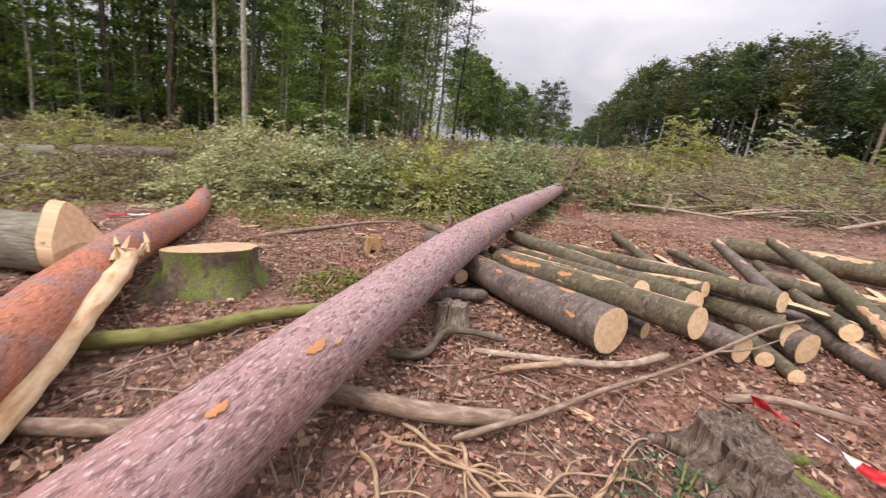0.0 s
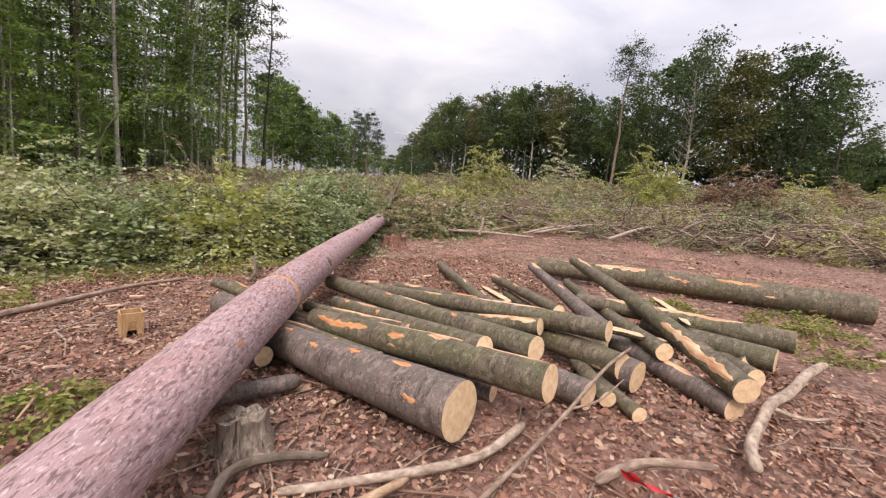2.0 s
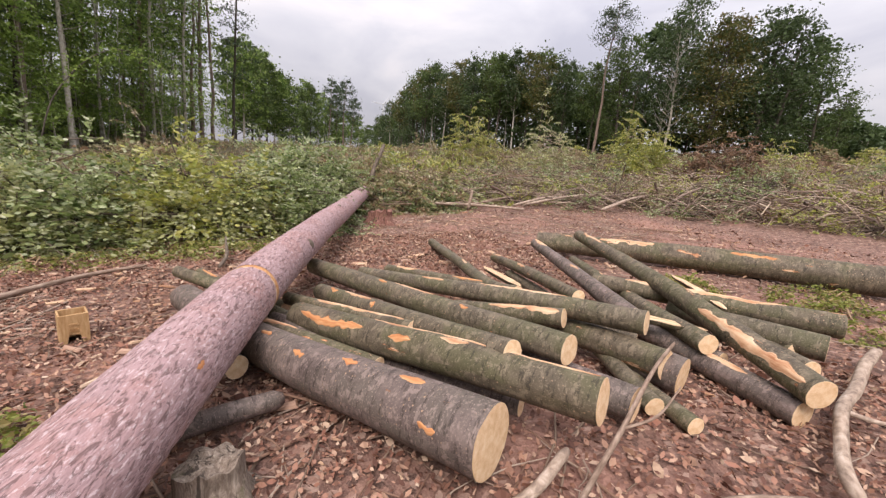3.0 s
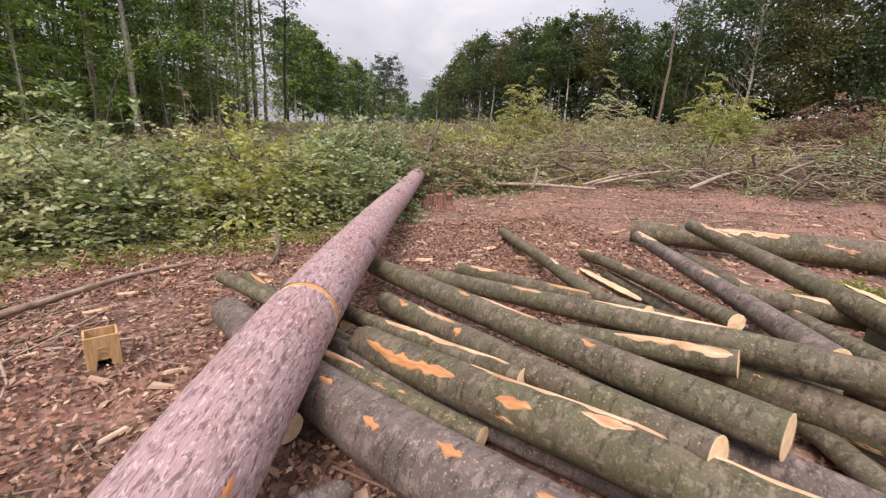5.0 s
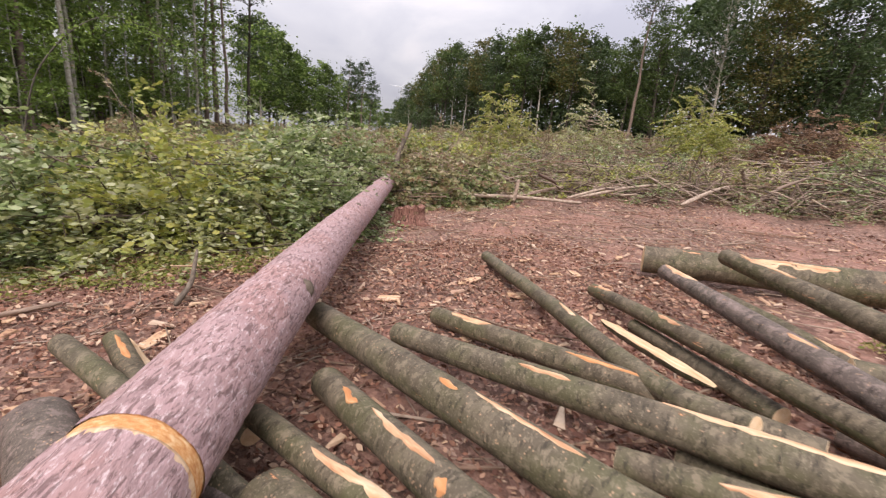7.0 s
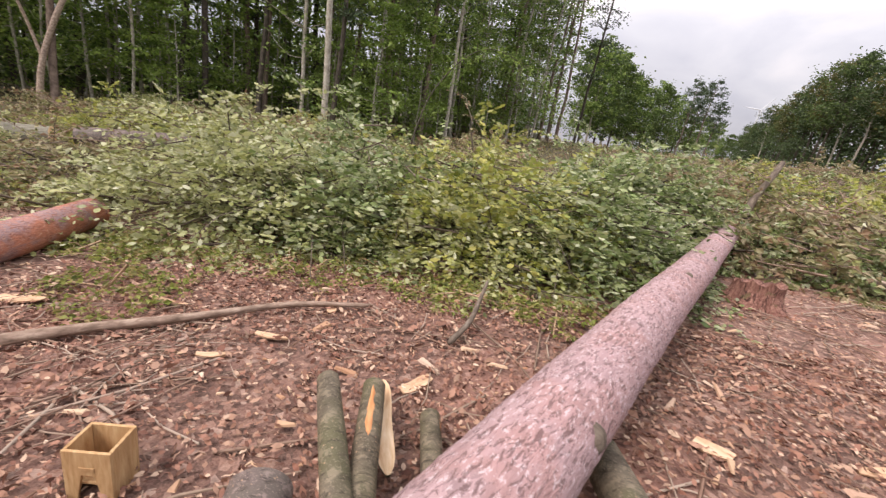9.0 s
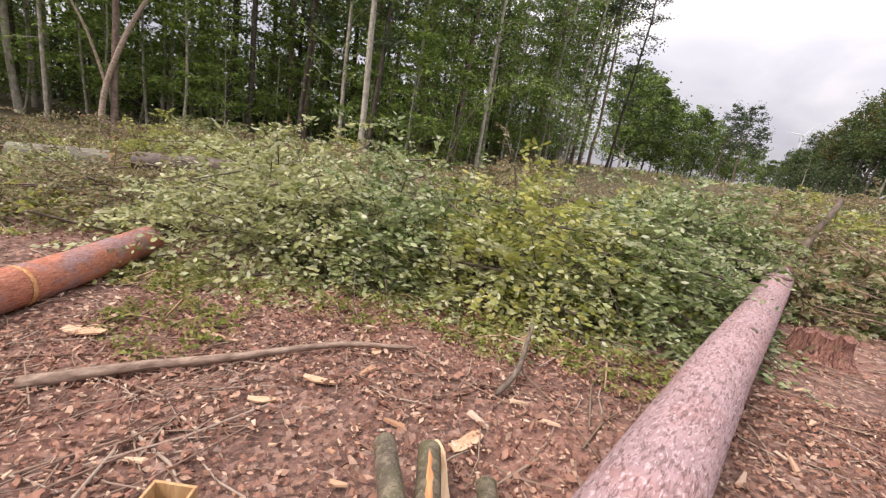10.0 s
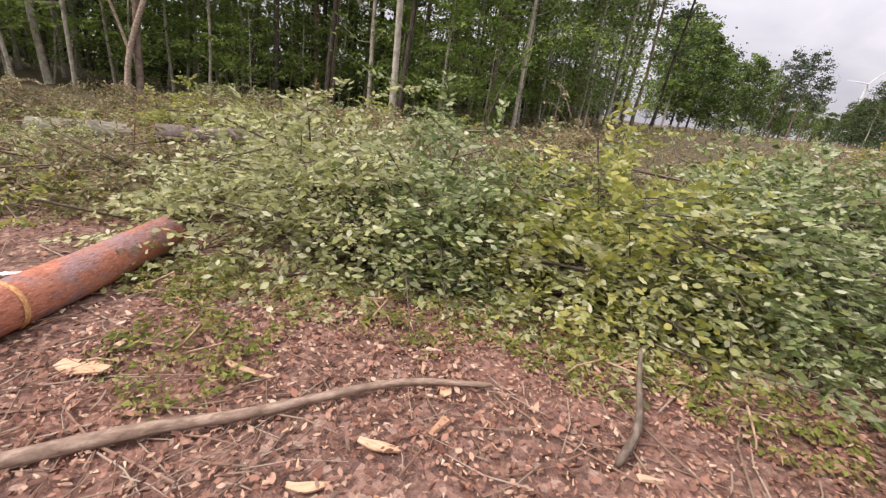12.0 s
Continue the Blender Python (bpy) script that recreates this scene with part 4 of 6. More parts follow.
def stump(name, c, r, h, tilt, bark, top_mat, label, flare=1.35, seed=0, sides=36, ragged=0.0, root_n=5, top_label="pale sawn top"):
    """A stump with root flare; the cut tilts by (dx, dy) rises per metre."""
    ob = thing(name, (c[0], c[1], c[2]), label, "stump")
    zs = np.linspace(-0.08, 1, 12)
    a = np.linspace(0, 2 * math.pi, sides, endpoint=False)
    V = []
    for z in zs:
        f = 1 + (flare - 1) * max(0, 1 - z * 1.3) ** 2
        lobes = 1 + 0.05 * np.sin(3 * a + seed) + (0.16 * max(0, 1 - z) ** 2) * np.sin(root_n * a + seed * 2) + 0.05 * lattice(a * 2.2, np.full(sides, z * 3.0), seed)
        rr = r * f * lobes
        x, y = np.cos(a) * rr, np.sin(a) * rr
        top = h + tilt[0] * x + tilt[1] * y + ragged * lattice(a * 4, a * 0 + seed, seed)
        V.append(np.stack([x, y, z * top], 1))
    V = np.array(V)
    n = len(zs)
    i, j = np.meshgrid(np.arange(n - 1), np.arange(sides), indexing="ij")
    j2 = (j + 1) % sides
    F = np.stack([i * sides + j, i * sides + j2, (i + 1) * sides + j2, (i + 1) * sides + j], -1).reshape(-1, 4)
    part("stump_bark", mesh_from("stump_bark", V.reshape(-1, 3), F, np.stack([(F.ravel() % sides) * 2 * math.pi * r / sides, V.reshape(-1, 3)[F.ravel(), 2]], 1)), bark, ob)
    Vc, Fc, Uc = cap(V[-1], 0.004, seed)
    Vc[1:1 + sides] = V[-1]
    Vc[1 + sides:, 2] += 0.25 * r * lattice(Vc[1 + sides:, 0] * 12, Vc[1 + sides:, 1] * 12, seed) * (ragged > 0.01)
    part("cut_top", mesh_from("cut_top", Vc, Fc, Uc, ragged > 0.01), top_mat, ob, top_label)
    return ob


def gz(x, y):
    return float(ground_z(x, y))


stump("mossy_stump", (-1.50, 7.18, gz(-1.50, 7.18)), 0.42, 0.40, (0.13, -0.13), M_MOSS, M_OFFCUT, "fresh cut mossy stump beside the red pine", 1.45, 3, top_label="cream sawn top")
stump("pine_stump", (3.55, 14.15, gz(3.55, 14.15)), 0.27, 0.28, (0.10, -0.25), M_OLD_RED, M_OLD_RED, "reddish brown stump under the end of the long pine", 1.35, 6, ragged=0.05, top_label="torn reddish top")
stump("small_old_stump", (0.90, 6.72, gz(0.90, 6.72)), 0.14, 0.20, (0.1, -0.3), M_OLD_PALE, M_OLD_PALE, "small grey weathered stump beside the pine trunk", 1.35, 9, 32, 0.035, top_label="rotten grey top")


def old_root_stump():
    c = np.array([2.42, 5.28, gz(2.42, 5.28)])
    ob = stump("old_root_stump", c, 0.20, 0.21, (-0.10, 0.10), M_OLD, M_OLD, "old brown rotting stump with spreading roots", 1.6, 12, 48, 0.018, 6, "grey worn top")
    for k, (an, ln, w) in enumerate(((-1.15, 0.42, 0.085), (-0.45, 0.55, 0.06), (-2.2, 0.36, 0.08), (0.35, 0.45, 0.045), (-0.8, 0.50, 0.075), (-1.6, 0.40, 0.06), (2.9, 0.30, 0.07))):
        d = np.array([math.cos(an), math.sin(an), 0])
        s = np.array([-d[1], d[0], 0])
        pts = [d * 0.10 + (0, 0, 0.12), d * 0.22 + (0, 0, 0.07) + s * 0.02, d * (0.22 + ln * 0.5) + (0, 0, 0.035) - s * 0.03, d * (0.2 + ln) + s * 0.06 * (-1) ** k + (0, 0, -0.03)]
        P = smooth_path(pts, 0.03)
        V, F, uv = tube(P, np.linspace(w, 0.02, len(P)), 12, 0.18, k + 3)
        part("root", mesh_from("root", V, F, uv), M_OLD if k not in (1, 3) else M_MOSS, ob, "" if k not in (1, 3) else "root with bright green moss")
    return ob


old_root_stump()

# grey oak log at the clearing's edge, behind the red pine
def oak_log():
    ob = make_log("oak_log", [(-2.86, 7.10, 0.02), (-4.4, 7.2, -0.07), (-7.2, 7.4, -0.24)], 0.29, 0.30, M_GREYLOG, "thick oak log with ridged grey bark and a cream end", "log", sides=40, rough=0.05, seed=31, ends=(False, True))
    base = np.array(ob.location)
    # the felling cut leaves a face that rises to a point
    m = 40
    a = np.linspace(0, 2 * math.pi, m, endpoint=False)
    crest = np.clip(np.sin(a), 0, 1)
    w = 0.285 * (1 - 0.35 * crest ** 2)
    face = np.stack([np.full(m, -2.80) - 0.10 * crest + 0.012 * lattice(a * 3, a * 0, 4), 7.10 + np.cos(a) * w, 0.02 + np.sin(a) * 0.285 + 0.15 * crest ** 3], 1) - base
    rings = [face + (-0.16, 0, 0), face]
    V = np.vstack(rings)
    j = np.arange(m)
    F = np.stack([j, (j + 1) % m, (j + 1) % m + m, j + m], 1)
    part("end_rim", mesh_from("end_rim", V, F, np.stack([V[F.ravel(), 1], V[F.ravel(), 2]], 1)), M_PEELED, ob, "pale torn rim")
    for q in (face, rings[0][::-1]):
        Vc, Fc, Uc = cap(q, 0.004, 3)
        Vc[1:1 + m] = q
        part("cut_end", mesh_from("cut_end", Vc, Fc, Uc, False), M_END, ob, "cream sawn face rising to a point")


oak_log()
# logs lying beyond the brush
make_log("far_log", [(-10.15, 13.95, -0.22), (-11.4, 12.6, -0.32)], 0.24, 0.26, M_GREYLOG, "grey log half sunk in cut brush", "log", group="far logs", sides=24, seed=33)
make_log("far_log", [(-8.3, 15.9, -0.08), (-9.85, 14.25, -0.18)], 0.24, 0.24, M_BEECH_GREY, "grey beech log half sunk in cut brush", "log", group="far logs", sides=24, seed=35)


for k, (x, y, z) in enumerate(((-9.45, 10.75, 0.36), (-9.15, 10.95, -0.06), (-9.40, 10.70, -0.50))):
    make_log("orange_log", [(x, y, z), (x - 1.6, y - 0.25, z), (x - 3.2, y - 0.6, z)], 0.22, 0.23, M_REDPINE, "far pine log with an orange sawn end, one of three stacked", "log", group="far logs", sides=24, seed=37 + k)


# ---- the little plywood box ----
def plywood_box():
    c = (-0.33, 8.98, gz(-0.33, 8.98))
    ob = thing("plywood_box", c, "small open box of raw plywood standing on dead leaves", "box")
    w, d, h, t = 0.19, 0.17, 0.24, 0.014
    turn = Matrix.Rotation(radians(24), 4, "Z")

    def board(name, x0, x1, y0, y1, z0, z1, label="", notch=False):
        bm = bmesh.new()
        if notch:
            # front board with a cut-out like a wide A
            outer = [(x0, z0), (x0 + 0.045, z0), (x0 + 0.07, z0 + 0.13), (x1 - 0.07, z0 + 0.13), (x1 - 0.045, z0), (x1, z0), (x1, z1), (x0, z1)]
            f = bm.faces.new([bm.verts.new((x, y0, z)) for x, z in outer])
            g = bmesh.ops.extrude_face_region(bm, geom=[f])
            bmesh.ops.translate(bm, verts=[v for v in g["geom"] if isinstance(v, bmesh.types.BMVert)], vec=(0, y1 - y0, 0))
            bmesh.ops.recalc_face_normals(bm, faces=bm.faces)
        else:
            bmesh.ops.create_cube(bm, size=1.0)
            bmesh.ops.scale(bm, verts=bm.verts, vec=(x1 - x0, y1 - y0, z1 - z0))
            bmesh.ops.translate(bm, verts=bm.verts, vec=((x0 + x1) / 2, (y0 + y1) / 2, (z0 + z1) / 2))
        bmesh.ops.bevel(bm, geom=bm.edges[:], offset=0.0015, segments=1, affect="EDGES")
        bm.transform(turn)
        me = bpy.data.meshes.new(name)
        bm.to_mesh(me)
        bm.free()
        part(name, me, M_BOX, ob, label)

    board("front_board", -w / 2, w / 2, -d / 2, -d / 2 + t, -0.01, h, "front board with a cut-out", True)
    board("back_board", -w / 2, w / 2, d / 2 - t, d / 2, -0.01, h)
    board("side_board", -w / 2, -w / 2 + t, -d / 2 + t + 0.001, d / 2 - t - 0.001, -0.01, h)
    board("side_board", w / 2 - t, w / 2, -d / 2 + t + 0.001, d / 2 - t - 0.001, -0.01, h)
    board("shelf_board", -w / 2 + t + 0.001, w / 2 - t - 0.001, -d / 2 + t + 0.001, d / 2 - t - 0.001, 0.06, 0.06 + t)
    board("label_plate", -0.03, 0.03, -d / 2 - 0.004, -d / 2, 0.145, 0.165)
    return ob


plywood_box()

# ---- loose branches on the ground ----
make_branch("mossy_pole", [([(-1.75, 5.62, -0.10), (-1.33, 5.79, -0.08), (-0.94, 6.0, -0.06), (-0.63, 6.32, -0.04), (-0.15, 6.62, -0.01), (0.15, 6.75, 0.02)], 0.062, 0.05)], M_GREEN_BRANCH, "algae-green pole lying half under the pine trunk", 14, 0.06, 1)
make_branch("crooked_branch", [([(0.50, 6.02, -0.01), (0.75, 6.06, 0.02), (0.86, 6.37, 0.05), (1.08, 6.45, 0.05), (1.35, 6.45, 0.02)], 0.034, 0.024)], M_DARK_BRANCH, "crooked grey-green branch on dead leaves", 10, 0.15, 2)
make_branch("pale_bent_branch", [([(3.60, 5.60, 0.20), (3.70, 5.72, 0.25), (4.04, 5.89, 0.27), (4.35, 6.02, 0.30), (4.68, 6.10, 0.31), (5.15, 6.25, 0.36), (5.57, 6.35, 0.38)], 0.035, 0.038), ([(4.30, 6.0, 0.29), (4.45, 5.86, 0.27), (4.62, 5.80, 0.29)], 0.018, 0.008)], M_PALE_BRANCH, "pale barkless bent branch on the ground", 10, 0.15, 4)
make_branch("long_dark_stick", [([(3.69, 6.70, 0.46), (3.3, 6.52, 0.40), (2.81, 6.26, 0.27), (2.4, 6.05, 0.17), (1.94, 5.78, 0.13), (1.5, 5.48, 0.10), (1.0, 5.22, 0.04)], 0.012, 0.02), ([(2.81, 6.26, 0.27), (3.0, 6.22, 0.34), (3.25, 6.3, 0.42)], 0.009, 0.005)], M_DEAD, "long thin grey stick leaning on the log pile", 8, 0.12, 6)
make_branch("pale_branch", [([(1.10, 6.22, 0.02), (1.39, 6.19, 0.04), (2.09, 6.14, 0.11), (2.53, 6.32, 0.16)], 0.022, 0.03)], M_PALE_BRANCH, "pale curved branch beside the big log", 9, 0.15, 8)
make_branch("thick_branch", [([(0.05, 5.5, -0.02), (0.34, 5.45, 0.03), (0.87, 5.37, 0.06), (1.33, 5.42, 0.07)], 0.06, 0.045)], M_DEAD, "thick brown branch lying under the pine trunk", 12, 0.08, 10)
make_branch("thick_branch", [([(-1.9, 4.95, -0.12), (-1.2, 4.95, -0.08), (-0.55, 5.05, -0.05), (-0.15, 5.2, -0.03)], 0.05, 0.04)], M_DEAD, "brown branch between the two pine trunks", 12, 0.08, 12)
make_branch("brown_branch", [([(1.28, 5.92, 0.06), (1.45, 6.0, 0.07), (1.72, 6.10, 0.08)], 0.025, 0.022)], M_YELLOW_TWIG, "short reddish brown branch", 8, 0.15, 14)
make_branch("brown_branch", [([(2.60, 5.74, 0.20), (2.95, 5.78, 0.22), (3.35, 5.66, 0.22)], 0.028, 0.022)], M_DEAD, "short brown branch behind the old stump", 8, 0.15, 15)
make_branch("forked_branch", [([(3.35, 5.25, 0.20), (3.42, 4.95, 0.18), (3.48, 4.55, 0.18), (3.5, 4.2, 0.17)], 0.026, 0.02)], M_DEAD, "brown branch lying across the tape", 8, 0.15, 16)
make_branch("grey_pole", [([(-2.05, 9.15, -0.24), (-1.67, 9.67, -0.20), (-1.34, 10.05, -0.18), (-0.85, 10.76, -0.17), (-0.3, 11.15, -0.15)], 0.045, 0.02)], M_DEAD, "long grey pole on the leaf litter", 10, 0.1, 18)
make_branch("upright_stick", [([(0.56, 10.95, -0.13), (0.62, 11.25, -0.05), (0.58, 11.75, 0.0), (0.55, 12.05, 0.06)], 0.028, 0.016)], M_DARK_BRANCH, "thin dark stick on the leaf litter", 8, 0.15, 19)
make_branch("short_pole", [([(0.45, 7.12, 0.0), (0.80, 7.2, 0.04), (1.22, 7.30, 0.06)], 0.065, 0.055)], M_BEECH_GREY, "short mossy pole beside the pine trunk", 12, 0.08, 20)
def crooked(p, turn, length, bends, seed):
    """A crooked line over the ground from a spot, in a heading in degrees."""
    pick = np.random.default_rng(seed)
    x, y = p
    out, h = [], radians(turn)
    for k in range(bends + 1):
        out.append((x, y, gz(x, y) + 0.025 + 0.05 * pick.uniform() * (0 < k < bends)))
        h += pick.normal() * 0.27
        x, y = x + math.cos(h) * length / bends, y + math.sin(h) * length / bends
    return out


for k, (x0, y0, turn, ln) in enumerate(((0.55, 5.12, -42, 1.0), (0.62, 5.28, -30, 0.9), (0.72, 5.36, -48, 0.8), (1.02, 5.28, -55, 0.75), (0.95, 4.62, 8, 1.1), (0.75, 4.42, 12, 1.2), (1.20, 4.95, -20, 1.1), (1.45, 4.78, -8, 1.0), (0.52, 4.85, -65, 0.6))):
    main = crooked((x0, y0), turn, ln, 7, 50 + k)
    forks = [(crooked(main[j][:2], turn + sg * 38, ln * f, 4, 80 + 3 * k + j), 0.008, 0.003) for j, sg, f in ((2, 1, 0.35), (4, -1, 0.4), (5, 1, 0.22))]
    make_branch("ochre_twig", [(main, 0.013, 0.005)] + forks, M_YELLOW_TWIG, "crooked forking ochre twig on dead leaves", 7, 0.15, 40 + k, "twig", "twigs by the pine", 0.04)



OFFCUTS = [(-2.55, 9.75, 0.34, 0.14, 20), (-0.55, 10.95, 0.12, 0.09, 80), (0.55, 10.35, 0.26, 0.10, 60), (-0.62, 10.3, 0.24, 0.06, 15), (-1.75, 10.35, 0.36, 0.05, 8), (0.62, 12.1, 0.30, 0.10, -25), (0.95, 11.9, 0.22, 0.08, 40), (2.35, 10.6, 0.20, 0.12, -30), (2.75, 9.7, 0.18, 0.10, 50), (3.6, 10.35, 0.26, 0.12, -10), (4.3, 11.4, 0.22, 0.08, 10), (3.3, 10.9, 0.3, 0.09, 5), (-0.75, 9.9, 0.2, 0.05, 35), (1.75, 5.55, 0.22, 0.06, -50), (4.6, 10.8, 0.16, 0.09, 70), (5.6, 11.2, 0.2, 0.08, 20)]


def offcut(x, y, length, width, turn, thick, label="flat offcut of pale fresh wood on the litter"):
    """A split slab with ragged ends."""
    z = gz(x, y)
    ob_name = "wood_offcut"
    bm = bmesh.new()
    n = 7
    top, low = [], []
    for i in range(n):
        f = i / (n - 1)
        w = width * (0.35 + 0.65 * math.sin(math.pi * (0.12 + 0.76 * f))) * (1 + 0.12 * math.sin(7 * f + x * 3))
        u = (f - 0.5) * length
        k = 0.02 * math.sin(3 * f + y)
        top.append((bm.verts.new((u, -w / 2 + k, thick * (0.6 + 0.4 * f))), bm.verts.new((u + 0.03 * length * math.sin(9 * f), w / 2 + k, thick * (1 - 0.3 * f)))))
        low.append((bm.verts.new((u, -w / 2 * 0.9 + k, 0)), bm.verts.new((u, w / 2 * 0.9 + k, 0))))
    for i in range(n - 1):
        for a, b, cc, d in ((top[i][0], top[i + 1][0], top[i + 1][1], top[i][1]), (low[i][1], low[i + 1][1], low[i + 1][0], low[i][0]), (low[i][0], low[i + 1][0], top[i + 1][0], top[i][0]), (top[i][1], top[i + 1][1], low[i + 1][1], low[i][1])):
            bm.faces.new((a, b, cc, d))
    bm.faces.new((low[0][0], top[0][0], top[0][1], low[0][1]))
    bm.faces.new((low[-1][1], top[-1][1], top[-1][0], low[-1][0]))
    me = bpy.data.meshes.new(ob_name)
    bm.to_mesh(me)
    bm.free()
    ob = part(ob_name, me, M_OFFCUT)
    ob.matrix_basis = pose(x, y, z + 0.012, rng.uniform(-8, 8), rng.uniform(-5, 5), turn)
    tagged(ob, label, "wood offcut", "offcuts on the litter")


for x, y, length, width, turn in OFFCUTS:
    offcut(x, y, length, width, turn, 0.018)


# ---- barrier tape ----
def barrier_tape():
    pts = [(2.72, 5.70, 0.27), (2.80, 5.66, 0.22), (2.97, 5.48, 0.20), (3.05, 5.24, 0.19), (3.37, 5.13, 0.20), (3.65, 5.03, 0.215), (3.95, 4.82, 0.23), (4.4, 4.72, 0.25)]
    P = smooth_path(pts, 0.02)
    n = len(P)
    ob = thing("barrier_tape", P[0], "crumpled red and white barrier tape lying on the ground", "barrier tape")
    L = np.concatenate([[0], np.cumsum(np.linalg.norm(np.diff(P, axis=0), axis=1))])
    T = np.gradient(P, axis=0)
    T /= np.linalg.norm(T, axis=1)[:, None]
    s = np.cross(T, (0, 0, 1.0))
    s /= np.linalg.norm(s, axis=1)[:, None]
    u = np.cross(s, T)
    ang = 0.9 * np.sin(L * 7.0) + 0.5 * np.sin(L * 17.0 + 1)
    wd = 0.026 + 0.009 * np.sin(L * 11.0)
    a = s * np.cos(ang)[:, None] + u * np.sin(ang)[:, None]
    b = np.cross(T, a)
    cross = np.linspace(-1, 1, 5)
    V = P[:, None] + a[:, None] * (cross[None, :, None] * wd[:, None, None]) + b[:, None] * (0.010 * np.sin(cross * 5)[None, :, None] * np.sin(L * 31)[:, None, None]) - P[0]
    period = 0.27
    for k in range(int(L[-1] / period) + 1):
        idx = np.nonzero((L >= k * period - 0.021) & (L <= (k + 1) * period))[0]
        if len(idx) < 2:
            continue
        W = V[idx].reshape(-1, 3)
        i, j = np.meshgrid(np.arange(len(idx) - 1), np.arange(4), indexing="ij")
        F = np.stack([i * 5 + j, (i + 1) * 5 + j, (i + 1) * 5 + j + 1, i * 5 + j + 1], -1).reshape(-1, 4)
        part("tape_band", mesh_from("tape_band", W, F), M_TAPE_RED if k % 2 == 0 else M_TAPE_WHITE, ob, "red plastic band" if k % 2 == 0 else "white plastic band")


barrier_tape()


def tape_scrap():
    P = smooth_path(SCRAP, 0.03)
    n = len(P)
    ob = thing("tape_scrap", P[0], "scrap of red and white barrier tape by the red pine", "barrier tape")
    T = np.gradient(P, axis=0)
    T /= np.linalg.norm(T, axis=1)[:, None]
    s = np.cross(T, (0, 0, 1.0))
    s /= np.linalg.norm(s, axis=1)[:, None]
    cr = np.linspace(-1, 1, 4)
    V = P[:, None] + s[:, None] * cr[None, :, None] * 0.03 + np.array([0, 0, 1.0]) * (0.02 * np.sin(cr * 3)[None, :, None] * np.sin(np.arange(n) * 1.3)[:, None, None]) - P[0]
    k = n // 3
    for q in range(3):
        W = V[q * k:min(n, (q + 1) * k + 1)]
        m = len(W)
        i, j = np.meshgrid(np.arange(m - 1), np.arange(3), indexing="ij")
        F = np.stack([i * 4 + j, (i + 1) * 4 + j, (i + 1) * 4 + j + 1, i * 4 + j + 1], -1).reshape(-1, 4)
        part("tape_band", mesh_from("tape_band", W.reshape(-1, 3), F), M_TAPE_WHITE if q == 1 else M_TAPE_RED, ob, "white plastic band" if q == 1 else "red plastic band")


SCRAP = [(x, y, gz(x, y) + dz) for x, y, dz in ((-4.95, 9.72, 0.03), (-4.75, 9.86, 0.05), (-4.6, 9.95, 0.04), (-4.38, 10.16, 0.05), (-4.2, 10.3, 0.03))]
tape_scrap()


